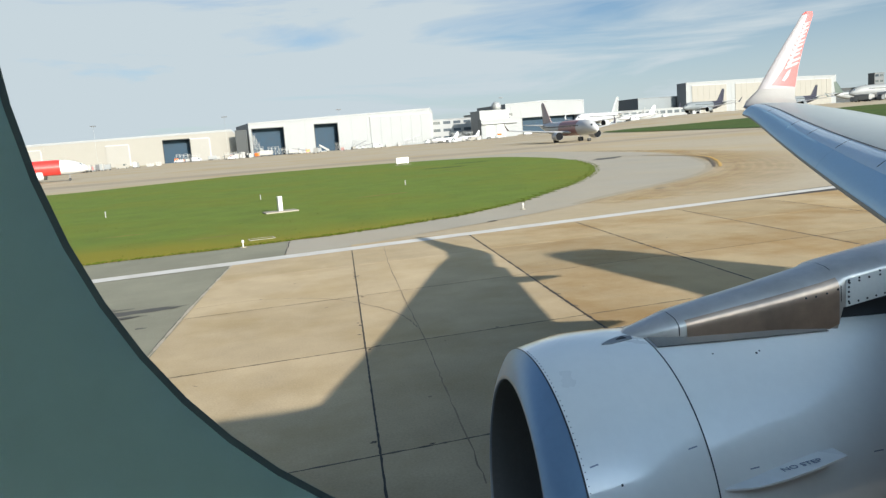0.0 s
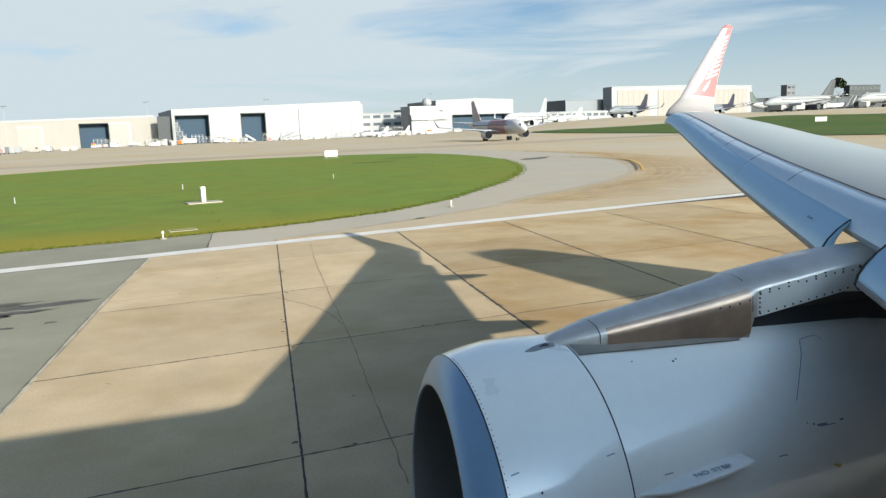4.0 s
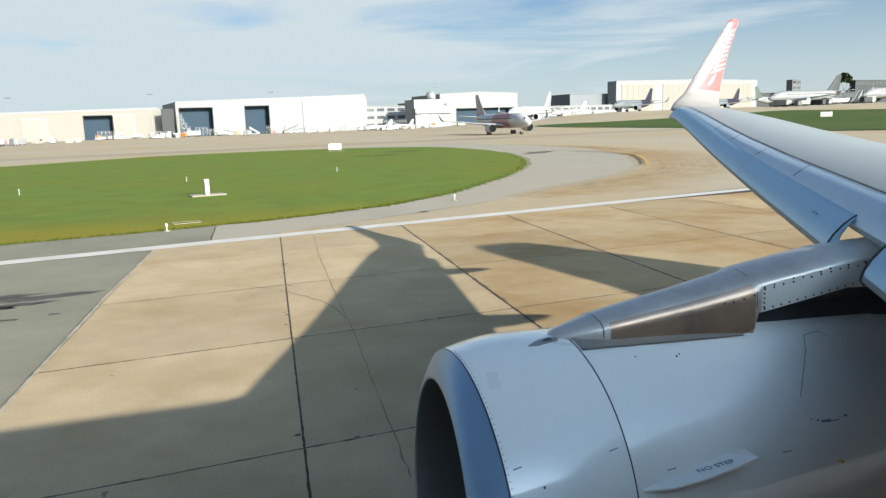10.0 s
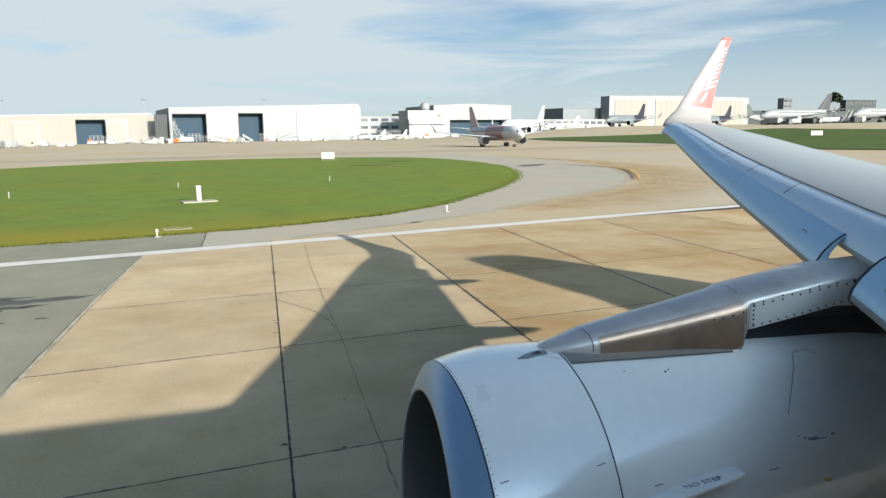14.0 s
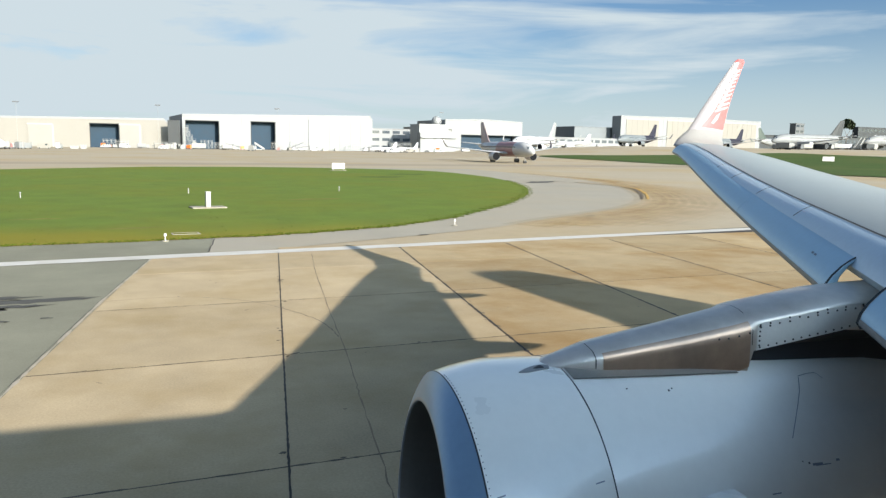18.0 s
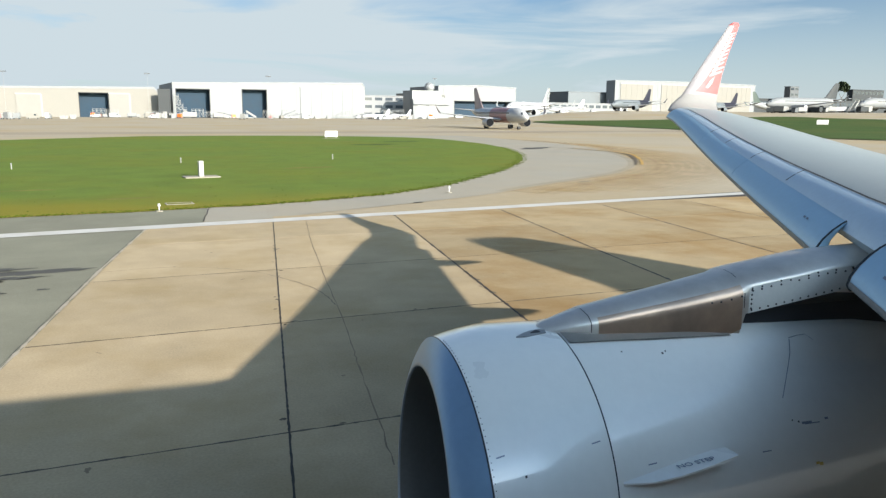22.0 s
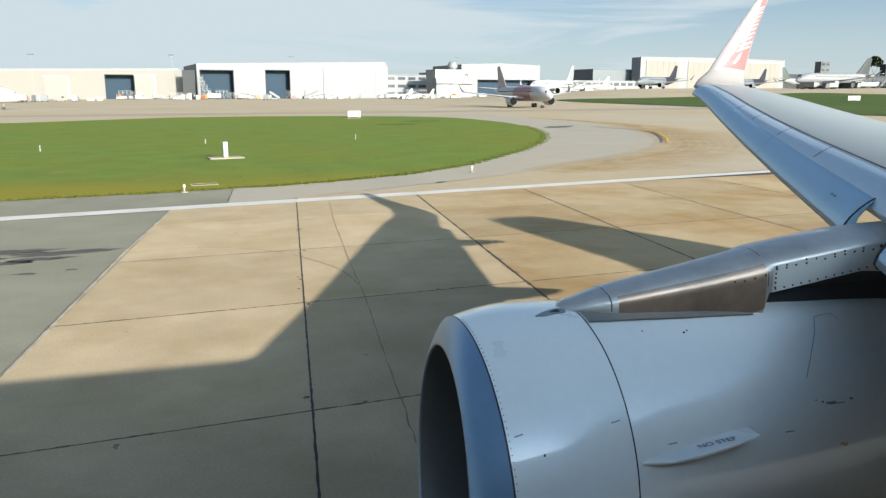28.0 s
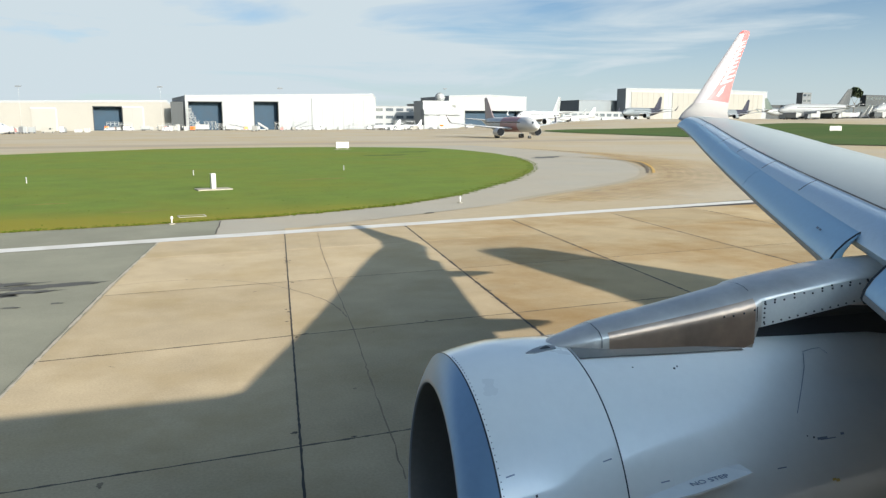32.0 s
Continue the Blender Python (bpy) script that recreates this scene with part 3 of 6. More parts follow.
# Unseen port side left open as a window band, to let sunlight in.
bmesh.ops.delete(bm, geom=cut, context="FACES")
port = [f for f in bm.faces if (c := f.calc_center_median()).y < -3.3 and -6 < c.x < 17 and 4.25 < c.z < 4.72]
bmesh.ops.delete(bm, geom=port, context="FACES")
fus = part("fuselage", bm, M["white"], jet, "white fuselage shell", smooth=True)
belly = loft([[(x, CY + (y - CY) * 1.004, CZ + (z - CZ) * 1.004) for x, y, z in hull_ring(s)[37:72]] for s in stations[3:34]], caps=False, closed=False)
part("belly_stripe", belly, M["maroon"], jet, "dark red painted belly", smooth=True)
for i in range(-14, 40):
    if i in (-1, 0, 1):
        continue
    x = 0.1 + i * 0.533
    part("cabin_window", boxes((x - 0.11, x + 0.11, 0.17, 0.215, 4.29, 4.61, 0.03)), M["glass"], fus)

# Unseen floor added to bounce that sunlight onto the window surround.
part("cabin_floor", boxes((-6, 17, CY - 1.9, CY + 1.9, 3.3, 3.38)), M["grey"], jet, "unseen grey cabin floor added to bounce sunlight")
for i in range(-11, 33):
    part("window_pillar", boxes((0.37 + i * 0.533 - 0.13, 0.37 + i * 0.533 + 0.13, 2 * CY - 0.3, 2 * CY - 0.2, 4.15, 4.85)), M["white"], fus)

# cabin wall with the oval opening
AX, AZ, AA, AB = 0.1024, 4.4452, 0.177, 0.1567


def oval(a, b, y, n=72, ex=2.4):
    out = []
    for i in range(n):
        c, s = math.cos(math.tau * i / n), math.sin(math.tau * i / n)
        out.append((AX + a * math.copysign(abs(c) ** (2 / ex), c), y, AZ + b * math.copysign(abs(s) ** (2 / ex), s)))
    return out


panel = loft([oval(0.55, 0.55, 0.05), oval(AA + 0.05, AB + 0.05, 0.082), oval(AA + 0.008, AB + 0.008, 0.104), oval(AA + 0.0015, AB + 0.0015, 0.1085), oval(AA, AB, 0.11),
              oval(AA + 0.004, AB + 0.004, 0.116), oval(AA + 0.25, AB + 0.2, 0.19)], caps=False)
part("window_surround", panel, M["interior"], jet, "grey moulded cabin window surround", smooth=True)
seal = loft([oval(AA + 0.001, AB + 0.001, 0.109), oval(AA - 0.0008, AB - 0.0008, 0.112), oval(AA + 0.006, AB + 0.006, 0.118)], caps=False)
part("window_seal", seal, M["seal"], jet, "dark grey rubber window seal", smooth=True)

# wing: leading edge of the slats, height, chord
LE_X = [(-0.465, 1.743), (4.464, 4.39), (6.628, 5.588), (8.661, 6.712), (9.7, 7.287), (10.841, 7.933), (12.61, 8.933), (14.45, 9.971), (15.908, 10.792)]
LE_Z = [(-0.465, 3.008), (4.464, 3.413), (6.628, 3.585), (8.661, 3.773), (9.7, 3.878), (10.841, 3.988), (12.61, 4.171), (14.45, 4.335), (15.908, 4.405)]
CH = [(-0.465, 6.5), (4.464, 4.15), (9.7, 3.0), (15.908, 1.691)]
SC = [(-0.465, 1.07), (4.464, 0.93), (9.7, 0.786), (15.908, 0.653)]
FAT = [(4.464, 1.25), (8.2, 1.05), (10.84, 1.0)]
FOIL = [(1.0, 0.0), (0.85, 0.028), (0.7, 0.05), (0.5, 0.071), (0.35, 0.078), (0.22, 0.073), (0.12, 0.058), (0.05, 0.038), (0.015, 0.02), (0, 0),
        (0.015, -0.018), (0.05, -0.03), (0.15, -0.046), (0.35, -0.055), (0.6, -0.04), (0.85, -0.012), (1.0, -0.004)]


# joint behind the bare nose skin, as a share of the chord
NOSE_U = [(4.4, 0.075), (10.0, 0.098), (15.3, 0.13)]


def le(y):
    return interp(y, LE_X)


def foil(x, y, z, c, ny, nz, drop=0.05, side=1, fat=1.0, shape=None):
    return [(x + u * c, side * (y + ny * w * c) if side > 0 else 2 * CY - (y + ny * w * c), z + nz * w * c - drop * u * c) for u, w in [(a, b * fat if b > 0 else b) for a, b in shape or FOIL]]


def wing_rings(side):
    rings = []
    for y in (-0.4, 1, 2, 3, 3.6, 4.1, 4.464, 5.5, 6.628, 7.7, 8.661, 9.7, 10.841, 12.61, 13.6, 14.45, 15.2, 15.88):
        s, z, c = interp(y, SC), interp(y, LE_Z), interp(y, CH)
        u = interp(y, NOSE_U)
        w = interp(u, sorted((a, b) for a, b in FOIL if b >= 0))
        rear = [p for p in FOIL[:9] if p[0] > u]
        shape = rear + [(u, w)] + FOIL[len(rear):]
        rings.append(foil(le(y) + 0.26 * s, y, z + 0.2 * s, c - 0.26 * s, 0, 1, 0.035, side, interp(y, FAT), shape))
    return rings


# upturned tip: x, y, z of its leading edge, chord, lean in degrees
SHARK = [(10.95, 15.88, 4.53, 1.42, 0), (11.0, 16.15, 4.57, 1.46, 25), (11.24, 16.36, 4.72, 1.33, 50), (11.62, 16.5, 4.95, 1.07, 70), (12.06, 16.64, 5.45, 0.83, 76),
         (12.58, 16.82, 6.0, 0.6, 76), (13.05, 16.98, 6.48, 0.43, 76), (13.3, 17.06, 6.76, 0.34, 76), (13.44, 17.08, 6.84, 0.19, 76)]


def shark_rings(side):
    return [foil(x, y, z, c, -math.sin(radians(a)), math.cos(radians(a)), 0.0, side) for x, y, z, c, a in SHARK]


SLAT = [(0, 0), (0.02, 0.06), (0.08, 0.13), (0.17, 0.2), (0.26, 0.25), (0.36, 0.29), (0.35, 0.275), (0.24, 0.21), (0.15, 0.12), (0.11, 0.03), (0.1, -0.03), (0.04, -0.045)]


def slat_rings(y0, y1, side):
    out = []
    for k in range(7):
        y = y0 + (y1 - y0) * k / 6
        s, z = interp(y, SC), interp(y, LE_Z)
        out.append([(le(y) + u * s, y if side > 0 else 2 * CY - y, z + w * s) for u, w in SLAT])
    return out


for side in (1, -1):
    wing = part("wing", loft(wing_rings(side)), M["wing"], jet, "grey painted wing", smooth=True)
    wing.data.shade_smooth()
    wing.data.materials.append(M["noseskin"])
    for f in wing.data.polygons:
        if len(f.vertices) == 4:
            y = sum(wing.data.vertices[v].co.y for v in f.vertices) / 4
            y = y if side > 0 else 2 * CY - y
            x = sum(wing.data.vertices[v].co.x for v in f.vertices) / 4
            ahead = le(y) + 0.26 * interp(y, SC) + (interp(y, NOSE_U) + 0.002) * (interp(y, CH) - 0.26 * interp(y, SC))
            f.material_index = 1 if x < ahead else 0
    for y0, y1 in ((0.65, 3.72), (4.4, 7.66), (7.67, 10.5), (10.51, 13.09), (13.1, 15.75)):
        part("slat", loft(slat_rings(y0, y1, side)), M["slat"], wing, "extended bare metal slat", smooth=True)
    part("tip_blend", loft(shark_rings(side)[:4]), M["tipgrey"], wing, "grey curved foot of the upturned wingtip", smooth=True)
    sh = part("sharklet", loft([[(x + 0.002, y, z) for x, y, z in r] for r in shark_rings(side)[3:]]), M["tipwhite"], wing, "white upturned wingtip with red base and tip", smooth=True)
    for y0, y1 in ((0.6, 4.37), (4.4, 13.5)):
        fl = []
        for k in range(5):
            y = y0 + (y1 - y0) * k / 4
            c, zz = interp(y, CH), interp(y, LE_Z) + 0.2 * interp(y, SC)
            fc = 0.14 * c
            fl.append([(le(y) + c - 0.22 + u * fc, y if side > 0 else 2 * CY - y, zz - 0.035 * c - 0.04 - 0.26 * u * fc + w * fc * 0.9) for u, w in FOIL])
        part("flap", loft(fl), M["wing"], wing, "grey trailing flap, partly extended", smooth=True)
    for y, ln, r in ((12.0, 3.1, 0.15), (7.3, 3.9, 0.19), (3.4, 3.0, 0.22)):
        c, zz = interp(y, CH), interp(y, LE_Z)
        xe = le(y) + c
        yy = y if side > 0 else 2 * CY - y
        rings = []
        for t in range(13):
            u = t / 12
            rr = r * math.sin(math.pi * min(1, u * 1.02 + 0.0)) ** 0.6 + 0.01
            rings.append([(xe - ln * 0.6 + ln * u, yy + rr * math.cos(math.tau * k / 14), zz - 0.16 - 0.12 * u + rr * 1.3 * math.sin(math.tau * k / 14)) for k in range(14)])
        part("flap_fairing", loft(rings), M["wing"], wing, smooth=True)

# unseen belly fairing between the wing roots, added to shade the engine pod
rings = []
for x, r in ((0.8, 0.2), (1.6, 0.8), (2.6, 1.3), (4.0, 1.6), (7.0, 1.75), (11.5, 1.65), (14.0, 0.9), (16.0, 0.2)):
    rings.append([(x, CY + (1.55 + 0.45 * r) * math.cos(math.tau * k / 32), 2.25 + r * 0.62 * math.sin(math.tau * k / 32)) for k in range(32)])
part("belly_fairing", loft(rings), M["bellygrey"], jet, "unseen grey belly fairing added to shade the engine pod", smooth=True)

# tail
fin = [[(x + u * c, CY + w * c, z) for u, w in FOIL] for x, z, c in ((15.7, 5.4, 7.2), (17.3, 6.3, 5.7), (19.0, 8.1, 4.4), (21.0, 10.8, 2.6), (21.4, 11.2, 2.1), (21.8, 11.3, 1.6))]
part("tail_fin", loft(fin), M["red"], jet, "red swept tail fin", smooth=True)
for side in (1, -1):
    st = [[(x + u * c, CY + side * y, z + w * c) for u, w in FOIL] for y, x, z, c in ((0.3, 21.6, 5.0, 4.0), (6.0, 25.1, 5.55, 1.5), (6.22, 25.5, 5.57, 1.1))]
    part("tailplane", loft(st), M["wing"], jet, "grey tailplane", smooth=True)

# engine pod: lip, fan cowl, reverser cowl, strake, inlet
EY, EZ = 4.3, 2.05
POD_Y = [(1.2, 4.10), (1.32, 4.12), (2.12, 4.3), (2.6, 4.36), (4.5, 4.4)]
POD_Z = [(1.2, 2.01), (1.32, 2.02), (2.12, 2.07), (4.5, 2.05)]
POD_R = [(1.32, 1.05), (1.5, 1.062), (1.7, 1.06), (2.12, 1.0), (2.6, 0.985), (3.0, 0.965), (3.5, 0.93), (4.0, 0.885), (4.5, 0.83), (5.1, 0.74)]


def e_centre(x):
    return (interp(x, POD_Y), interp(x, POD_Z))


def shoulder_lift(x, s):
    """The reverser cowl swells towards the pylon; s is the sine of the angle round the pod."""
    f = min(1.0, max(0.0, (s - 0.80) / 0.19))
    return interp(x, [(2.13, 0.0), (2.6, 0.025), (3.0, 0.05), (3.4, 0.06), (3.8, 0.08), (4.5, 0.14)]) * f * f * (3 - 2 * f)


def skewed(bm, centre):
    """The intake stands oblique to the pod's line: its outboard side lies further aft."""
    for v in bm.verts:
        f = min(1.0, max(0.0, (1.32 - v.co.x) / 0.1))
        cy, cz = centre(v.co.x)
        side = abs(v.co.y - CY) - abs(cy - CY)
        back = (0.022 * (1 + side) + 0.035 * max(0.0, side)) * min(1.0, max(0.0, (1.9 - v.co.x) / 0.58))
        inner = min(1.0, max(0.0, (2.2 - v.co.x) / 0.9))
        front = (-0.024 + 0.112 * side + 0.04 * (v.co.z - cz)) if v.co.x < 1.32 else back
        v.co.x += ((1 - f) * back + f * front) * inner
        v.co.z -= 0.03 * f
    return bm


def shouldered(profile, centre, n=144):
    rings = []
    for x, r in profile:
        cy, cz = centre(x)
        ring = []
        for i in range(n):
            a = math.tau * i / n
            q = r + shoulder_lift(x, math.sin(a))
            ring.append((x, cy + q * math.cos(a), cz + q * math.sin(a)))
        rings.append(ring)
    return loft(rings, caps=False)


for side in (1, -1):
    def ec(x, side=side):
        y, z = e_centre(x)
        return (y, z) if side > 0 else (2 * CY - y, z)
    near = side > 0
    pod = part("engine_pod", skewed(lathe([(1.32, 1.05), (1.4, 1.057), (1.5, 1.062), (1.6, 1.063), (1.7, 1.06), (1.9, 1.035), (2.115, 1.0)], ec, 96), ec), M["cowl"], jet, "glossy pale grey fan cowl", smooth=True)
    part("intake_lip", skewed(lathe([(1.319, 1.05), (1.298, 1.036), (1.275, 1.017), (1.252, 0.993), (1.232, 0.964), (1.219, 0.936)], ec, 96), ec), M["lip"], pod, "bare metal intake lip with sky blue put in its colour", smooth=True)
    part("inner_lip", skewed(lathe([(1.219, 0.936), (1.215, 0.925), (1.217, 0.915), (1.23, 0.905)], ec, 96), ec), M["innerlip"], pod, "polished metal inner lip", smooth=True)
    part("intake_duct", skewed(lathe([(1.23, 0.905), (1.28, 0.888), (1.36, 0.875), (1.55, 0.86), (1.9, 0.85), (2.3, 0.85)], ec, 64), ec), M["duct"], pod, "dark grey acoustic intake duct", smooth=True)
    part("reverser_cowl", shouldered([(2.125, 1.0), (2.35, 0.992), (2.6, 0.985), (2.8, 0.973), (3.0, 0.965), (3.25, 0.948), (3.5, 0.93), (3.75, 0.909), (4.0, 0.885), (4.25, 0.859), (4.5, 0.83), (4.8, 0.79), (5.1, 0.74)], ec), M["cowl"], pod, "pale grey thrust reverser cowl", smooth=True)
    part("cowl_joint", lathe([(2.118, 0.998), (2.125, 0.998)], ec, 96), M["dark"], pod, smooth=True)
    part("lip_joint", skewed(lathe([(1.316, 1.0505), (1.322, 1.0515)], ec, 96), ec), M["rivet"], pod, smooth=True)
    part("nozzle", lathe([(5.0, 0.66), (5.4, 0.58), (5.9, 0.46)], ec, 48), M["pylon"], pod, "bare metal exhaust nozzle", smooth=True)
    part("exhaust_plug", lathe([(5.1, 0.4), (5.8, 0.3), (6.4, 0.08), (6.5, 0.0)], ec, 32), M["pylon"], pod, smooth=True)
    cy, cz = ec(2.2)
    bm = lathe([(1.75, 0.0), (1.82, 0.12), (2.0, 0.23), (2.2, 0.28)], ec, 32)
    part("spinner", bm, M["fan"], pod, "dark fan spinner", smooth=True)
    bm = bmesh.new()
    for k in range(24):
        a = math.tau * k / 24
        q = []
        for r, tw in ((0.27, 0.5), (0.6, 0.9), (0.835, 1.15)):
            for d in (-1, 1):
                q.append(bm.verts.new((2.2 + d * 0.09 * math.cos(tw), cy + r * math.cos(a + d * 0.11 * math.sin(tw) / r * 0.9), cz + r * math.sin(a + d * 0.11 * math.sin(tw) / r * 0.9))))
        bm.faces.new((q[0], q[1], q[3], q[2]))
        bm.faces.new((q[2], q[3], q[5], q[4]))
    part("fan", bm, M["fan"], pod, "dark titanium fan blades")
    # Near-black disc painting the shade behind the fan blades.
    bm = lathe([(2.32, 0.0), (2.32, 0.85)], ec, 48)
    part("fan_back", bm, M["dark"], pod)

    # pylon
    PT = [(1.98, 3.05, 0.02), (2.06, 3.105, 0.09), (2.36, 3.185, 0.17), (2.95, 3.285, 0.21), (3.42, 3.3726, 0.234), (3.46, 3.38, 0.236), (3.54, 3.395, 0.24), (4.17, 3.475, 0.26), (4.5, 3.5, 0.27), (5.2, 3.52, 0.27), (6.2, 3.4, 0.25), (8.0, 3.2, 0.15)]
    rings = []
    for x, zt, w in PT:
        base = min(zt - 0.05, interp(x, [(1.9, 2.95), (3.42, 2.98), (3.46, 3.12), (4.3, 3.25), (5.0, 3.1), (8, 2.9)]))
        py = EY - 0.03
        py = py if side > 0 else 2 * CY - py
        prof = [(-1, base), (-1, base + (zt - base) * 0.45), (-0.985, base + (zt - base) * 0.70), (-0.93, base + (zt - base) * 0.765), (-0.68, base + (zt - base) * 0.9), (-0.35, zt - 0.01), (0, zt), (0.35, zt - 0.01),
                (0.68, base + (zt - base) * 0.9), (0.93, base + (zt - base) * 0.765), (0.985, base + (zt - base) * 0.70), (1, base + (zt - base) * 0.45), (1, base)]
        rings.append([(x, py + u * w, z) for u, z in prof])
    part("pylon", loft(rings), M["pylon"], pod, "bare metal engine pylon fairing with rivets", smooth=True)
    # Dark block painted in where the space under the fairing is shaded.
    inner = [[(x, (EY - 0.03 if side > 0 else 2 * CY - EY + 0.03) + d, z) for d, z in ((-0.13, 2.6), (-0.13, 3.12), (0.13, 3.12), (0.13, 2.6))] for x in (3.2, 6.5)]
    part("pylon_core", loft(inner), M["dark"], pod, "dark block painting the shaded recess under the pylon fairing")

# main gear and nose gear
for y in (CY - 3.8, CY + 3.8):
    g = part("main_gear", tubes(((7.9, y, 0.55), (7.8, y, 2.9), 0.11)), M["steel"], jet, "grey steel landing gear leg")
    for d in (-0.46, 0.46):
        part("wheel", tubes(((7.9, y + d - 0.2, 0.58), (7.9, y + d + 0.2, 0.58), 0.58, 0.58, 24)), M["tyre"], g)
g = part("nose_gear", tubes(((-4.7, CY, 0.4), (-4.8, CY, 2.2), 0.08)), M["steel"], jet, "grey steel nose gear leg")
for d in (-0.25, 0.25):
    part("wheel", tubes(((-4.7, CY + d - 0.11, 0.38), (-4.7, CY + d + 0.11, 0.38), 0.38, 0.38, 20)), M["tyre"], g)

# ---- hangars and far buildings ----
ANG = math.degrees(math.atan(0.167))


def at_row(x, c=578.0):
    return pose(x, c + 0.167 * x, 0, 0, 0, ANG)


def hangar(label, x0, x1, h, c, mat, openings=(), doors=(), depth=70, ridge=2.0, peak=0.5):
    """Hangar with its front on the row c, from x0 to x1; openings and doors (a, b, top) along the front."""
    k = 1 / math.cos(radians(ANG))
    w = (x1 - x0) * k
    th = thing("hangar", label, "hangar", m=at_row(x0, c))
    cuts = sorted((((a - x0) * k, (b - x0) * k, t) for a, b, t in openings))
    last = 0.0
    bs = []
    for a, b, t in cuts:
        bs.append((last, a, 0, 0.6, -0.5, h))
        bs.append((a, b, 0, 0.6, t, h))
        last = b
    bs.append((last, w, 0, 0.6, -0.5, h))
    part("front_wall", boxes(*bs), mat, th)
    part("side_wall", boxes((0, 0.6, 0.6, depth, -0.5, h)), mat, th)
    part("side_wall", boxes((w - 0.6, w, 0.6, depth, -0.5, h)), mat, th)
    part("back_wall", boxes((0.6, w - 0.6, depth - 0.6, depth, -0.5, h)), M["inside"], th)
    prof = [(0.6, h - 0.4), (w * peak, h + ridge - 0.4), (w - 0.6, h - 0.4), (w - 0.6, h), (w * peak, h + ridge), (0.6, h)]
    part("roof", loft([[(x, y, z) for x, z in prof] for y in (0.6, depth + 0.5)]), mat, th, "pale metal roof")
    part("fascia", loft([[(x, y, z) for x, z in ((0, h - 1.1), (w * peak, h + ridge - 1.1), (w, h - 1.1), (w, h + 0.2), (w * peak, h + ridge + 0.3), (0, h + 0.2))] for y in (-0.25, -0.02)]), M["hangar"], th, "pale roof edge trim")
    part("gable", loft([[(x, y, z) for x, z in ((0, h), (w * peak, h + ridge + 0.2), (w, h))] for y in (0, 0.6)]), mat, th)
    for a, b, t in cuts:
        part("door_frame", boxes((a - 0.45, a, -0.15, 0.0, 0, t + 0.3), (b, b + 0.45, -0.15, 0.0, 0, t + 0.3), (a - 0.45, b + 0.45, -0.15, 0.0, t, t + 0.45)), M["slate"], th)
        # Dark wall close behind the doorway, painting the interior's shade.
        part("interior_wall", boxes((a - 1, b + 1, 6, 6.4, 0, t + 2)), M["inside"], th, "dark blue wall painting the shade of the hangar interior")
    for a, b, t, dm in doors:
        d = part("sliding_door", boxes(((a - x0) * k, (b - x0) * k, -0.35, -0.05, 0.1, t)), dm, th)
        part("door_track", boxes(((a - x0) * k - 0.3, (b - x0) * k + 0.3, -0.6, -0.05, t + 0.02, t + 0.75), ((b - x0) * k, (b - x0) * k + 0.8, -0.4, -0.02, 0.1, t)), M["steel"], th, "grey door track and gap")
        n = max(2, int((b - a) / 8))
        for q in range(n):
            xx = (a - x0) * k + (b - a) * k * q / n
            part("door_rib", boxes((xx, xx + 0.35, -0.5, -0.35, 0.1, t)), dm, d)
    for q in range(int(w // 12)):
        part("cladding_rib", boxes((q * 12 + 5.9, q * 12 + 6.15, -0.12, 0.0, 0.2, h)), mat, th) if not any(a - 0.5 < q * 12 + 6 < b + 0.5 for a, b, t in cuts) else None
    return th


hangar("long beige metal maintenance hangar with an open dark doorway", -260, -24, 17.2, 574, M["cream"], [(-74, -56.5, 16.0)],
       [(-110.6, -96.5, 14.5, M["creamdoor"]), (-56, -43.5, 15.6, M["creamdoor"]), (-170, -150, 14.5, M["creamdoor"])], ridge=3.4, peak=0.985)
hangar("tall white metal hangar with two open dark doorways", -15.5, 128, 24.5, 578, M["hangar"], [(-13.1, 9.5, 20.0), (32.8, 50.3, 20.5)],
       [(76, 126, 23.5, M["hangar"])], ridge=3.2, peak=0.985)
stack = thing("door_stack", "dark grey stack of sliding doors beside the hangar", "hangar door", m=at_row(-24.5, 562))
for q in range(4):
    part("door_leaf", boxes((q * 2.1, q * 2.1 + 2.08, q * 0.5, q * 0.5 + 0.9, 0, 19.5)), M["slate"], stack)
hangar("big white hangar block with a dark wide doorway", 240, 334, 33, 720, M["hangar"], [(259, 330, 17.5)], ridge=1.5)
hangar("wide cream hangar with two pale sliding doors", 470, 702, 45, 720, M["hangar"], [], [(478, 528, 41, M["cream"]), (541, 618, 41, M["cream"]), (625, 694, 41, M["cream"])], ridge=1.0, depth=16)


def block(name, label, x0, x1, h, c, mat, depth=40, floors=3, category="building", winmat="glass", parapet=True):
    """Plain building with storeys of windows on the row c."""
    w = (x1 - x0) / math.cos(radians(ANG))
    th = thing(name, label, category, m=at_row(x0, c))
    part("wall", boxes((0, w, 0, depth, -0.5, h)), mat, th)
    part("roof", boxes((-0.4, w + 0.4, -0.4, depth + 0.4, h, h + 0.5)), mat, th)
    fh = h / max(1, floors)
    for f in range(floors):
        n = max(2, int(w / 9))
        for q in range(n):
            a = (q + 0.15) * w / n
            part("window", boxes((a, a + 0.7 * w / n, -0.08, 0.05, f * fh + 0.4 * fh, f * fh + 0.78 * fh)), M[winmat], th)
    return th


block("terminal_building", "low white airport building with rows of windows", 131, 205, 18.5, 600, M["hangar"], floors=3, winmat="winblue")
block("office_building", "white office block beside the hangars", 205, 242, 24, 700, M["hangar"], floors=4)
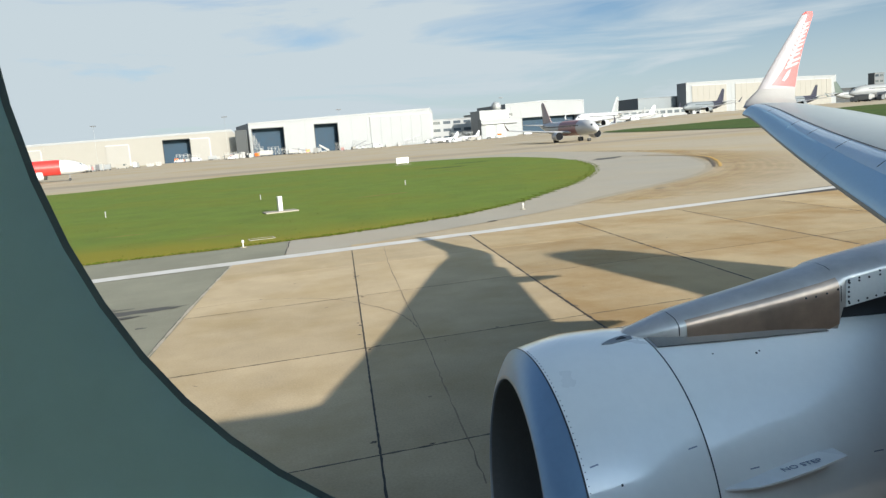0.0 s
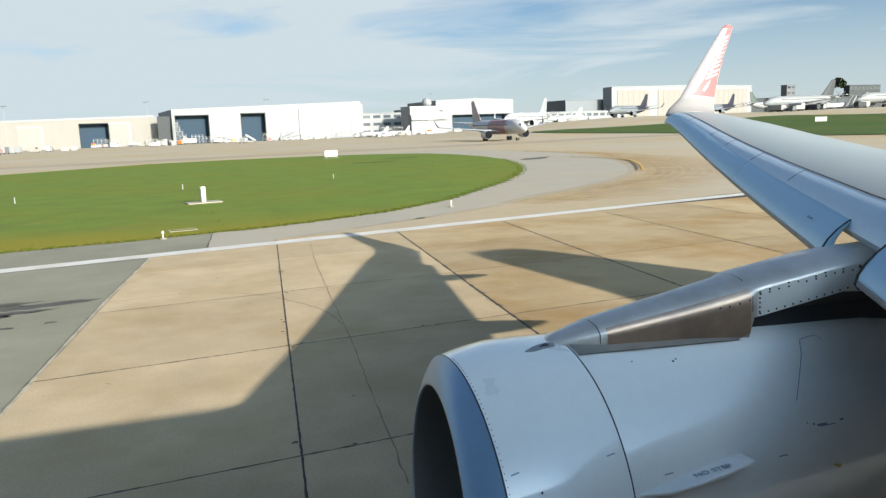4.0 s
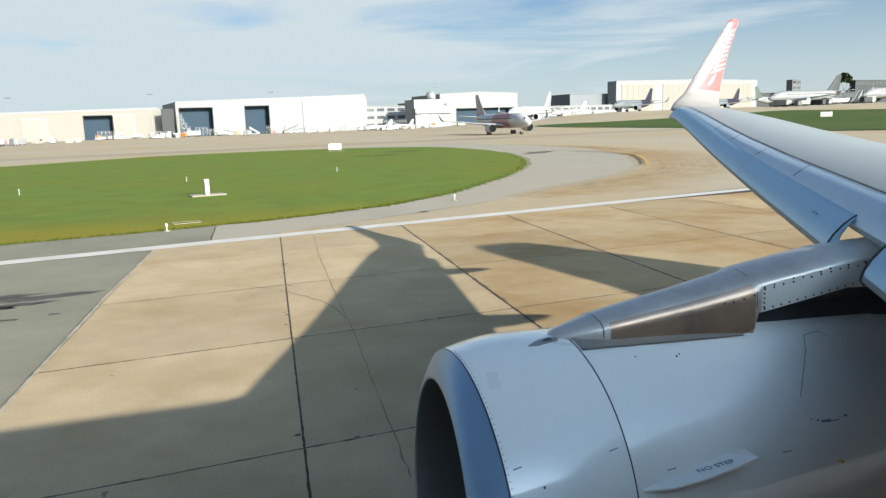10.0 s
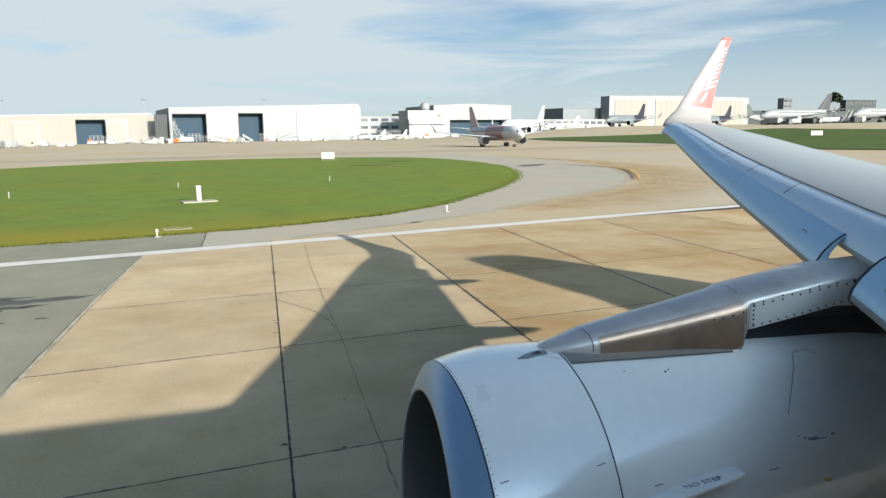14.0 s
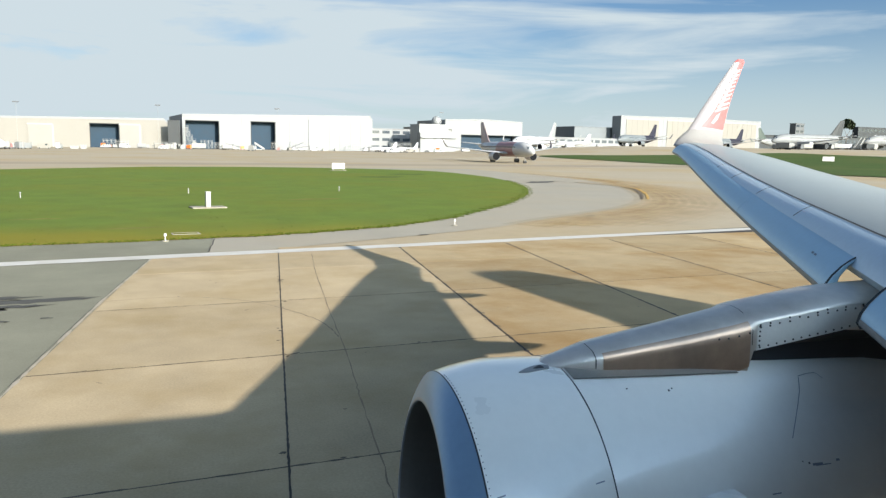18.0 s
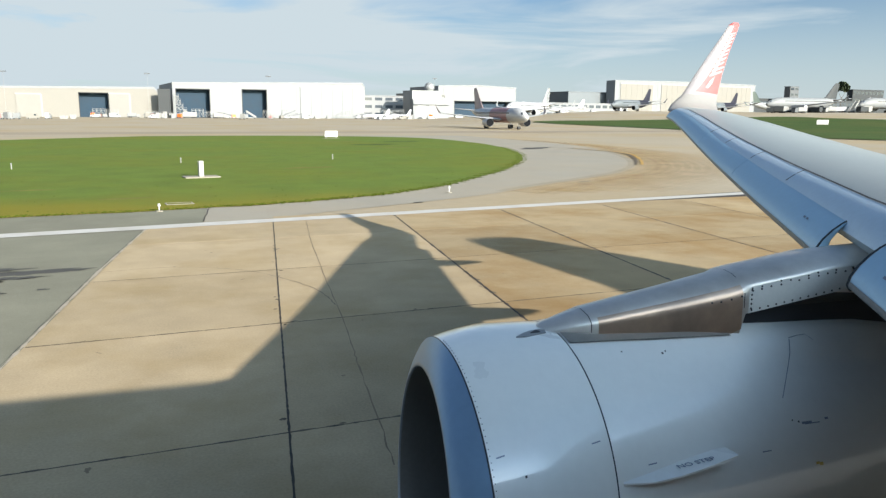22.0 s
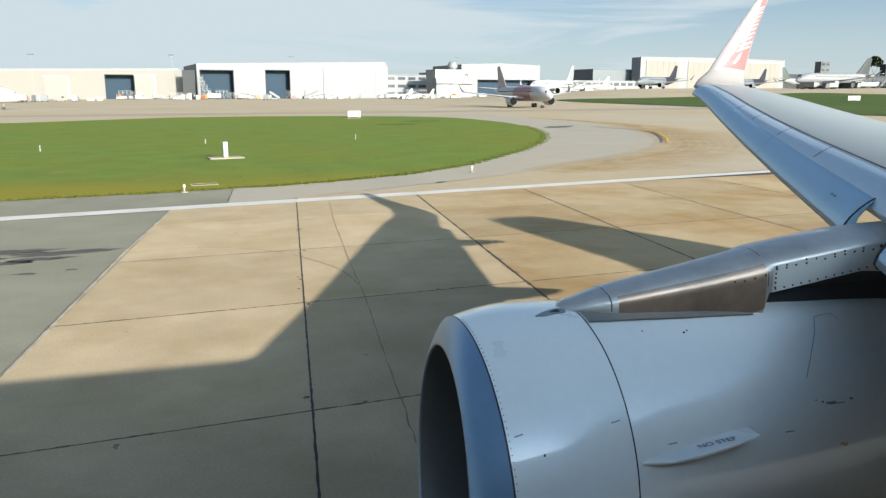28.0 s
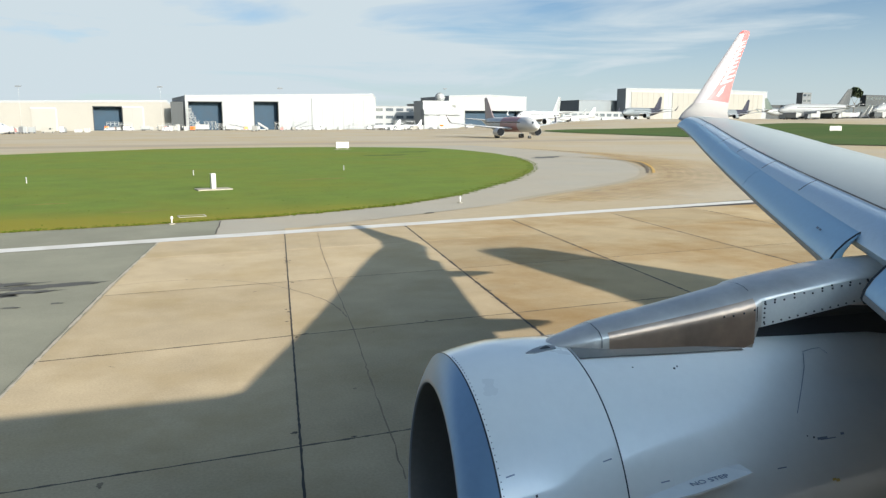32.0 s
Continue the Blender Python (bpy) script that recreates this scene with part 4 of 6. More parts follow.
block("office_building", "grey flat-roofed building behind the apron", 415, 470, 31, 740, M["bluegrey"], floors=0)
block("terminal_building", "long low white cargo building", 330, 470, 17, 690, M["hangar"], floors=2, winmat="winblue")
block("tower_block", "small dark grey tower block in the distance", 812, 830, 47, 760, M["darkbox"], floors=6, depth=10)
block("terminal_building", "long dark terminal roofline in the distance", 770, 1300, 30, 790, M["slate"], floors=2, winmat="winblue")
block("tower_block", "dark building beyond the terminal", 1000, 1078, 48, 800, M["slate"], floors=4, depth=10)

# ---- engine and pylon details ----
pod = next(o for o in jet.children if o.name.startswith("engine_pod"))
wing_near = next(o for o in jet.children if o.name.startswith("wing") and not o.name.startswith("window"))


def on_cowl(x, a, lift=0.0):
    """Point on the near cowl at station x, a degrees up from the inboard side."""
    r = interp(x, POD_R) + lift + shoulder_lift(x, math.sin(radians(a)))
    cy, cz = e_centre(x)
    return Vector((x, cy - r * math.cos(radians(a)), cz + r * math.sin(radians(a))))


def cowl_patch(name, xs, angs, lift, mat, label="", thick=0.004, parent=None):
    """A small plate that follows the cowl."""
    bm = bmesh.new()
    tops = [[bm.verts.new(on_cowl(x, a, lift)) for a in angs] for x in xs]
    for p, q in zip(tops, tops[1:]):
        for i in range(len(angs) - 1):
            bm.faces.new((p[i], p[i + 1], q[i + 1], q[i]))
    r = bmesh.ops.extrude_face_region(bm, geom=list(bm.faces))
    for v in [g for g in r["geom"] if isinstance(g, bmesh.types.BMVert)]:
        d = v.co - Vector((v.co.x, *e_centre(v.co.x)))
        v.co -= d.normalized() * thick
    return part(name, bm, mat, parent or pod, label)


def path_strip(name, pts, width, lift, mat):
    """A thin dark line along stations and angles of the cowl."""
    bm = bmesh.new()
    last = None
    for i, (x, a) in enumerate(pts):
        p = on_cowl(x, a, lift)
        x0, a0 = pts[max(0, i - 1)]
        x1, a1 = pts[min(len(pts) - 1, i + 1)]
        d = on_cowl(x1, a1, lift) - on_cowl(x0, a0, lift)
        out = (p - Vector((p.x, *e_centre(p.x)))).normalized()
        w = d.cross(out).normalized() * width / 2
        pair = (bm.verts.new(p + w), bm.verts.new(p - w))
        if last:
            bm.faces.new((last[0], last[1], pair[1], pair[0]))
        last = pair
    return part(name, bm, mat, pod)


def cowl_shape(name, outline, lift, mat, label=""):
    """A flat-topped plate of any outline lying on the cowl."""
    bm = bmesh.new()
    top = [bm.verts.new(on_cowl(x, a, lift)) for x, a in outline]
    low = [bm.verts.new(on_cowl(x, a, -0.004)) for x, a in outline]
    bm.faces.new(top)
    for i in range(len(top)):
        k = (i + 1) % len(top)
        bm.faces.new((top[i], top[k], low[k], low[i]))
    return part(name, bm, mat, pod, label)


cowl_shape("vent_scoop", [(1.79, 81.0), (1.86, 83.3), (1.93, 85.0), (2.0, 85.6), (2.04, 84.6), (2.03, 82.4), (1.86, 80.5)], 0.010, M["steel"], "grey triangular vent scoop")
# Flat dark plate painting the shade in the scoop's opening.
cowl_shape("vent_mouth", [(1.91, 82.6), (1.975, 84.9), (1.99, 82.7)], 0.014, M["dark"])
for xa, xb, a in ((1.37, 1.42, 39.6), (1.985, 2.05, 34.8), (2.352, 2.412, 24.0), (3.205, 3.275, 21.2), (3.6, 3.73, 28.9)):
    cowl_patch("stencil_mark", (xa, xb), (a - 0.2, a + 0.2), 0.0015, M["stencil"])
for x, a in ((2.737, 62.8), (3.55, 30.1), (1.518, 32.2)):
    cowl_patch("fastener", (x - 0.006, x + 0.006), (a - 0.35, a + 0.35), 0.002, M["rivet"])
# Latches coloured amber to carry the bright glint on the cowl.
for x, a in ((3.64, 13.6), (3.672, 12.9), (3.668, 13.2)):
    cowl_patch("latch", (x - 0.013, x + 0.013), (a - 0.45, a + 0.45), 0.012, M["amber"], "small latch with its bright glint painted amber")
for xa, xb, a in ((3.575, 3.66, 29.4), (3.78, 3.81, 30.0)):
    cowl_patch("stencil_mark", (xa, xb), (a - 0.45, a + 0.45), 0.0015, M["stencil"])
for x, a in ((3.5, 31.0), (2.765, 63.6), (2.45, 65.5)):
    cowl_patch("fastener", (x - 0.004, x + 0.004), (a - 0.25, a + 0.25), 0.002, M["rivet"])
path_strip("panel_joint", [(3.80, 65.5), (3.745, 59.5), (3.675, 54), (3.575, 46.9), (3.481, 39.8)], 0.005, 0.007, M["stencil"])
path_strip("panel_joint", [(3.80, 66), (3.89, 67), (3.96, 67.2), (4.0, 64.5)], 0.005, 0.007, M["stencil"])
bm = bmesh.new()
for k in range(60):
    p = on_cowl(1.333 + 0.022 * (1 - math.cos(radians(-20 + k * 1.9))), -20 + k * 1.9, 0.0)
    bmesh.ops.create_icosphere(bm, subdivisions=1, radius=0.0035, matrix=Matrix.Translation(p))
tagged(part("lip_rivets", bm, M["rivet"], pod), kind="stuff")

low_edge = [(2.135, 73.6), (2.391, 71.6), (2.696, 69.6), (3.01, 68.7), (3.334, 68.7)]
top_edge = [(2.135, 86.0), (2.42, 84.0), (2.72, 83.0), (3.03, 82.0), (3.35, 82.0)]
bm = bmesh.new()
rows_f = [[bm.verts.new(on_cowl(x + (u - x) * k / 3, a + (b - a) * k / 3, 0.006)) for k in range(4)] for (x, a), (u, b) in zip(low_edge, top_edge)]
for ra, rb in zip(rows_f, rows_f[1:]):
    for k in range(3):
        bm.faces.new((ra[k], ra[k + 1], rb[k + 1], rb[k]))
part("pylon_flange", bm, M["flange"], pod, "brownish grey flange along the pylon foot", smooth=True)
path_strip("panel_joint", low_edge, 0.007, 0.008, M["rivet"])

# strake with its stencil
base_line = [(2.17, 20.5, -0.01), (2.4, 21.6, -0.01), (2.6, 22.9, -0.01), (2.82, 24.5, -0.01), (2.93, 24.8, -0.01)]
edge_line = [(2.155, 19.8, 0.004), (2.333, 18.8, 0.06), (2.502, 19.4, 0.11), (2.69, 20.7, 0.14), (2.895, 22.5, 0.15)]
bm = bmesh.new()
lo = [on_cowl(*q) for q in base_line]
hi = [on_cowl(*q) for q in edge_line]
nrm = (hi[3] - lo[0]).cross(lo[4] - lo[0]).normalized() * 0.006
va = [[bm.verts.new(p + nrm) for p in r] for r in (lo, hi)]
vb = [[bm.verts.new(p - nrm) for p in r] for r in (lo, hi)]
for i in range(4):
    bm.faces.new((va[0][i], va[0][i + 1], va[1][i + 1], va[1][i]))
    bm.faces.new((vb[0][i], vb[0][i + 1], vb[1][i + 1], vb[1][i]))
    bm.faces.new((va[1][i], va[1][i + 1], vb[1][i + 1], vb[1][i]))
bm.faces.new((va[0][0], va[1][0], vb[1][0], vb[0][0]))
bm.faces.new((va[0][4], va[1][4], vb[1][4], vb[0][4]))
strake = part("strake", bm, M["cowl"], pod, "pale grey strake fin stencilled NO STEP")
fc = bpy.data.curves.new("stencil", "FONT")
fc.body, fc.size, fc.extrude, fc.align_x, fc.align_y = "NO STEP", 0.062, 0.0008, "CENTER", "CENTER"
tmp = bpy.data.objects.new("stencil", fc)
me = bpy.data.meshes.new_from_object(tmp)
me.name = "stencil"
bpy.data.objects.remove(tmp)
me.materials.append(M["stencil"])
ax = (hi[3] - hi[1]).normalized()
upn = nrm.normalized() if nrm.z > 0 else -nrm.normalized()
ay = upn.cross(ax)
mid = (lo[2] * 0.45 + hi[2] * 0.55 + (lo[3] * 0.45 + hi[3] * 0.55)) / 2 + upn * 0.0115
st = new("stencil", me)
st.parent = strake
st.matrix_basis = Matrix.Translation(mid) @ Matrix((ax, ay, upn)).transposed().to_4x4()


rv = random.Random(3)
bm = bmesh.new()
PY = EY - 0.03


def pyl_side(x, f):
    """Point on the inboard face of the pylon fairing."""
    zt = interp(x, [(a, b) for a, b, c in PT])
    w = interp(x, [(a, c) for a, b, c in PT])
    base = min(zt - 0.05, interp(x, [(1.9, 2.95), (3.42, 2.98), (3.46, 3.12), (4.3, 3.25), (5.0, 3.1), (8, 2.9)]))
    u = 1.0 if f < 0.45 else 1 - 0.015 * (f - 0.45) / 0.25
    return Vector((x, PY - w * u, base + (zt - base) * f))


for i in range(19):
    x = 3.12 + i * 0.075
    for f in (0.66, 0.58) if x > 3.46 else (0.66,):
        if rv.random() < 0.25:
            continue
        p = pyl_side(x + rv.uniform(-0.008, 0.008), f) + Vector((0, -0.004, rv.uniform(-0.006, 0.006)))
        bmesh.ops.create_uvsphere(bm, u_segments=8, v_segments=5, radius=0.0075, matrix=Matrix.Translation(p))
for i in range(13):
    p = pyl_side(3.5 + i * 0.065, 0.07) + Vector((0, -0.004, 0))
    bmesh.ops.create_uvsphere(bm, u_segments=8, v_segments=5, radius=0.007, matrix=Matrix.Translation(p))
for f in (0.12, 0.24, 0.36, 0.48, 0.6):
    p = pyl_side(3.495, f) + Vector((0, -0.004, 0))
    bmesh.ops.create_uvsphere(bm, u_segments=8, v_segments=5, radius=0.007, matrix=Matrix.Translation(p))
tagged(part("rivets", bm, M["rivet"], pod), kind="stuff")
bm = bmesh.new()
pts = [[pyl_side(x, f) + Vector((0, -0.004, 0)) for f in (0.0, 0.2, 0.45, 0.69)] for x in (3.475, 3.6, 3.75, 3.9, 4.1, 4.3)]
rows_p = [[bm.verts.new(p) for p in r] for r in pts]
for ra, rb in zip(rows_p, rows_p[1:]):
    for i in range(3):
        bm.faces.new((ra[i], ra[i + 1], rb[i + 1], rb[i]))
part("access_panel", bm, M["panel"], pod, "pale grey riveted access panel", smooth=True)

# Overlay on the inboard pylon face that carries the painted warm reflection.
bm = bmesh.new()
rows_p = []
for k in range(11):
    x = 2.38 + 0.105 * k
    w = interp(x, [(a, c) for a, b, c in PT])
    side_pts = [pyl_side(x, f) + Vector((0, -0.004, 0)) for f in (0.0, 0.2, 0.45, 0.58, 0.69)]
    crease = [Vector((x, PY - w * u, pyl_side(x, f).z)) + Vector((0, -0.003, 0.003)) for u, f in ((0.93, 0.765), (0.82, 0.824))]
    rows_p.append([bm.verts.new(p) for p in side_pts + crease])
for ra, rb in zip(rows_p, rows_p[1:]):
    for i in range(6):
        bm.faces.new((ra[i], ra[i + 1], rb[i + 1], rb[i]))
part("lower_fairing", bm, M["warmsheen"], pod, "lower pylon skin with a brown reflection put in its colour", smooth=True)

for x, w_ring in ((2.33, 0.006), (3.44, 0.006)):
    bm = bmesh.new()
    zt = interp(x, [(a, b) for a, b, c in PT])
    w = interp(x, [(a, c) for a, b, c in PT])
    base = interp(x, [(1.9, 2.95), (3.42, 2.98)])
    prof = [(-1, base), (-1, base + (zt - base) * 0.45), (-0.985, base + (zt - base) * 0.70), (-0.93, base + (zt - base) * 0.765), (-0.68, base + (zt - base) * 0.9), (-0.35, zt - 0.01), (0, zt), (0.35, zt - 0.01), (0.72, base + (zt - base) * 0.9)]
    last = None
    for u, z in prof[1:]:
        pair = (bm.verts.new((x, PY + u * (w + 0.003), z + 0.003)), bm.verts.new((x + w_ring, PY + u * (w + 0.003), z + 0.003)))
        if last:
            bm.faces.new((last[0], last[1], pair[1], pair[0]))
        last = pair
    part("fairing_joint", bm, M["rivet"], pod)

# sharklet paint: red foot, red trailing band and tip, pale brush strokes
sharklets = [o for o in bpy.data.objects if o.name.startswith("sharklet")]
for sh, side in zip(sharklets, (1, -1)):
    rr = []
    for q, ring in zip((7, 8), shark_rings(side)[7:]):
        c = sum((Vector(p) for p in ring), Vector()) / len(FOIL)
        rr.append([c + (Vector(p) - c) * 1.04 + Vector((0, 0, 0.004 if q == 8 else 0)) for p in ring])
    part("red_tip", loft(rr), M["glarered"], sh, "red wingtip end", smooth=True)


def shark_point(s, u, off=0.005):
    """Point on the inboard face of the near sharklet: s rows up the blade, u along the chord."""
    x, y, z, c, t = [interp(s, [(k, r[q]) for k, r in enumerate(SHARK)]) for q in range(5)]
    d = interp(u, sorted((a, b) for a, b in FOIL if b >= 0)) * c + off
    return (x + u * c, y - math.sin(radians(t)) * d, z + math.cos(radians(t)) * d)


def shark_decal(name, left, right, mat, label="", off=0.005):
    """Paint between two lines of (row, chord) on the blade."""
    bm = bmesh.new()
    last = None
    for (s0, u0), (s1, u1) in zip(left, right):
        row = [bm.verts.new(shark_point(s0 + (s1 - s0) * k / 6, u0 + (u1 - u0) * k / 6, off)) for k in range(7)]
        if last:
            for k in range(6):
                bm.faces.new((last[k], last[k + 1], row[k + 1], row[k]))
        last = row
    return part(name, bm, mat, sharklets[0], label)


shark_decal("red_panel", [(3.12, 0.28), (3.5, 0.36), (4, 0.46), (4.6, 0.52), (5.2, 0.54), (6, 0.56), (7.1, 0.5)], [(3.05, 0.985), (3.5, 0.985), (4, 0.985), (4.6, 0.985), (5.2, 0.985), (6, 0.985), (7.1, 0.985)],
            M["glarered"], "red wingtip panel paled by glare put in its colour")
rk = random.Random(14)
for k in range(11):
    a = 3.95 + k * 0.215
    lo_u, hi_u = 0.5 + 0.02 * rk.random(), 0.9 + 0.09 * rk.random()
    shark_decal("brush_stroke", [(a - 0.05, lo_u), (a + 0.02, lo_u - 0.02), (a + 0.12, lo_u + 0.02)], [(a + 0.16, hi_u - 0.08), (a + 0.24, hi_u), (a + 0.3, hi_u - 0.04)], M["tipwhite"], off=0.009)
shark_decal("brush_stroke", [(3.35, 0.52), (3.5, 0.55), (3.75, 0.6)], [(3.3, 0.62), (3.55, 0.7), (3.95, 0.72)], M["tipwhite"], off=0.009)
shark_decal("brush_stroke", [(4.0, 0.54), (5.0, 0.58), (6.1, 0.6)], [(4.0, 0.66), (5.0, 0.72), (6.1, 0.74)], M["tipwhite"], off=0.0095)


def on_wing(y, u, off=0.004):
    s, z, c = interp(y, SC), interp(y, LE_Z), interp(y, CH)
    cc = c - 0.26 * s
    w = interp(u, sorted((a, b) for a, b in FOIL if b >= 0 and a >= 0))
    w *= interp(y, FAT)
    return Vector((le(y) + 0.26 * s + u * cc, y, z + 0.2 * s + w * cc - 0.035 * u * cc + off))


def wing_strip(name, u, y0, y1, width, mat):
    bm = bmesh.new()
    last = None
    for k in range(25):
        y = y0 + (y1 - y0) * k / 24
        uu = u(y)
        dw = width / (2 * interp(y, CH))
        pair = (bm.verts.new(on_wing(y, uu - dw)), bm.verts.new(on_wing(y, uu + dw)))
        if last:
            bm.faces.new((last[0], last[1], pair[1], pair[0]))
        last = pair
    return part(name, bm, mat, wing_near)


wing_strip("panel_joint", lambda y: interp(y, NOSE_U), 4.1, 15.0, 0.022, M["dark"])
wing_strip("panel_joint", lambda y: 0.62, 2.0, 13.6, 0.008, M["dark"])
for y in (6.1, 7.665, 9.2, 10.505, 13.095):
    bm = bmesh.new()
    ps = [on_wing(y, interp(y, NOSE_U) * g, 0.004) for g in (0.2, 0.45, 0.7, 0.95)]
    vs = [(bm.verts.new(p + Vector((0, -0.007, 0))), bm.verts.new(p + Vector((0, 0.007, 0)))) for p in ps]
    for a, b in zip(vs, vs[1:]):
        bm.faces.new((a[0], a[1], b[1], b[0]))
    part("panel_joint", bm, M["dark"], wing_near)

# ---- other aircraft ----


def airliner(label, body, tail, belly=None, band_at=(7.0, 9, 12, 16, 20, 24), scale=1.0, m=None, band=None, engine=None, group=""):
    """Twin-jet airliner, nose at the origin, pointing along +x."""
    th = thing("airliner", label, "airplane", group, m=m @ Matrix.Scale(scale, 4))

    def ring(s, grow=1.0, n=28):
        return [(-p[0], (p[1]) * grow, 3.75 + (p[2] - 3.75) * grow) for p in hull_ring(s, n, 0.0, 0.0, 3.75)]
    st = [0, .25, .8, 1.6, 2.8, 4.2, 5.6, 7, 12, 18, 24, 27, 30, 33, 36, 37.57]
    f = part("fuselage", loft([ring(s) for s in st]), body, th, smooth=True)
    if belly:
        part("painted_band", loft([ring(s, 1.006) for s in band_at], caps=False), belly, f, smooth=True)
    part("cockpit_window", loft([[(x, y, z) for y in (-0.95, -0.4, 0.4, 0.95) for z in (3.95,)] + [(x - 0.5, y, 4.55) for y in (0.8, 0.35, -0.35, -0.8)] for x in (-1.35, -1.75)]), M["glass"], f)
    for d in (1, -1):
        w = part("wing", loft([[(-(x + u * c), d * y, z + w * c) for u, w in FOIL] for y, x, z, c in ((1.6, 12.4, 2.6, 6.3), (6.4, 15.0, 3.0, 3.9), (16.6, 20.4, 4.2, 1.6))]), M["grey"], th, smooth=True)
        part("winglet", loft([[(-(x + u * c), d * (y - 0.3 * w * c), z + w * 0.2) for u, w in FOIL] for y, x, z, c in ((16.6, 20.4, 4.2, 1.6), (17.2, 21.3, 5.2, 1.0), (17.4, 22.6, 6.5, 0.5))]), tail, w, smooth=True)
        e = part("engine", lathe([(-11.3, 1.03), (-11.05, 1.10), (-11.6, 1.17), (-13, 1.15), (-14.6, 0.85)], lambda x: (d * 5.75, 1.75), 24), engine or body, th, smooth=True)
        # Flat disc with the intake's inner shade put into its colour.
        part("intake", lathe([(-11.2, 0.0), (-11.21, 1.05)], lambda x: (d * 5.75, 1.75), 24), M["cavity"], e)
        part("tailplane", loft([[(-(x + u * c), d * y, z + w * c) for u, w in FOIL] for y, x, z, c in ((0.3, 31.4, 5.0, 4.0), (6.2, 35.0, 5.6, 1.3))]), M["grey"], th, smooth=True)
        g = part("main_gear", tubes(((-17.7, d * 3.8, 0.5), (-17.6, d * 3.8, 2.8), 0.13)), M["steel"], th)
        part("wheel", tubes(((-17.7, d * 3.8 - 0.6, 0.58), (-17.7, d * 3.8 + 0.6, 0.58), 0.58, 0.58, 16)), M["tyre"], g)
    part("tail_fin", loft([[(-(x + u * c), w * c, z) for u, w in FOIL] for x, z, c in ((27.4, 5.4, 7.2), (29.0, 6.3, 5.7), (33.0, 11.2, 2.6), (33.6, 11.8, 1.7))]), tail, th, smooth=True)
    g = part("nose_gear", tubes(((-5, 0, 0.4), (-5, 0, 2.2), 0.1)), M["steel"], th)
    part("wheel", tubes(((-5, -0.4, 0.4), (-5, 0.4, 0.4), 0.4, 0.4, 16)), M["tyre"], g)
    bm = bmesh.new()
    for i in range(44):
        for d in (1, -1):
            box(bm, -7.5 - i * 0.533 - 0.12, -7.5 - i * 0.533 + 0.12, d * 1.93 - 0.06, d * 1.93 + 0.06, 4.2, 4.52)
    tagged(part("cabin_windows", bm, M["glass"], f), kind="stuff")
    return th


airliner("white taxiing airliner, red band and tail with shade in their colour", M["white"], M["rosegrey"], belly=M["rosered"], band_at=(9.0, 12, 16, 20), m=pose(91.5, 203.5, 0, 0, 0, -86.5), scale=1.1)


def jet_at(tail_x, tail_y, heading, **k):
    sc = k.get("scale", 1.0)
    hx, hy = math.cos(radians(heading)), math.sin(radians(heading))
    x, y = tail_x + hx * 33 * sc, tail_y + hy * 33 * sc
    return airliner(m=pose(x, y, rise(x, y), 0, 0, heading), **k)


jet_at(206, 430, 217, label="parked white airliner with a pale grey tail", body=M["white"], tail=M["steel"], scale=1.5)
jet_at(284, 440, 205, label="parked grey airliner with a dark rear body and tail", body=M["bluegrey"], tail=M["bluetail"], scale=1.25, belly=M["bluetail"], band_at=(23, 24, 27, 30, 33))
jet_at(385, 480, 200, label="parked grey airliner with a dark blue tail", body=M["bluegrey"], tail=M["bluetail"], scale=1.25, belly=M["bluetail"], band_at=(20, 24, 27, 30, 33))
jet_at(350, 352, 180, label="big white wide-body airliner parked on the far apron", body=M["hangar"], tail=M["slate"], scale=1.42)
jet_at(414, 346, 178, label="big white wide-body airliner beside boarding stairs", body=M["hangar"], tail=M["grey"], scale=1.5)
jet_at(338, 402, 8, label="parked airliner with a dark green tail behind a wide-body", body=M["steel"], tail=M["greentail"], scale=1.1)
jet_at(300, 560, 190, label="white airliner parked before the cargo building", body=M["white"], tail=M["white"])

# ---- airfield fittings ----


def mast(x, y, h):
    th = thing("light_mast", "tall grey floodlight mast on the apron", "light mast", "floodlight masts", m=pose(x, y, rise(x, y)))
    part("pole", tubes(((0, 0, 0), (0, 0, h), 0.07, 0.05, 8)), M["steel"], th)
    part("lamp_ring", boxes((-1.5, 1.5, -0.6, 0.6, h, h + 0.35)), M["darkbox"], th)
    for k in range(4):
        part("floodlight", boxes((-1.4 + k * 0.75, -0.9 + k * 0.75, -0.8, -0.5, h - 0.35, h + 0.1)), M["darkbox"], th)


for q, d, h in ((-0.21, 450, 24), (-0.055, 450, 24.5), (0.089, 450, 24.5), (0.31, 560, 30), (-0.36, 450, 24)):
    mast(q * d, d, h)


def sign(x, y, w, h, rz, label="white airfield sign board on short legs"):
    th = thing("sign_board", label, "sign", m=pose(x, y, rise(x, y), 0, 0, rz))
    part("board", boxes((-w / 2, w / 2, -0.12, 0.12, 0.25, 0.25 + h, 0.03)), M["line"], th)
    for d in (-0.4, 0.4):
        part("leg", tubes(((d * w, 0, 0), (d * w, 0, 0.3), 0.05)), M["steel"], th)
    part("plinth", boxes((-w / 2 - 0.3, w / 2 + 0.3, -0.5, 0.5, -0.02, 0.04)), M["concrete2"], th)


sign(22.3, 133, 2.35, 1.05, 9)
sign(218, 223, 4.0, 1.7, -30)

cab = thing("equipment_cabinet", "white metal equipment cabinet on a concrete pad in the grass", "cabinet", m=pose(0.1, 54.0, 0, 0, 0, 12))
part("pad", boxes((-1.15, 1.15, -0.7, 0.7, 0.0, 0.09, 0.02)), M["concrete2"], cab)
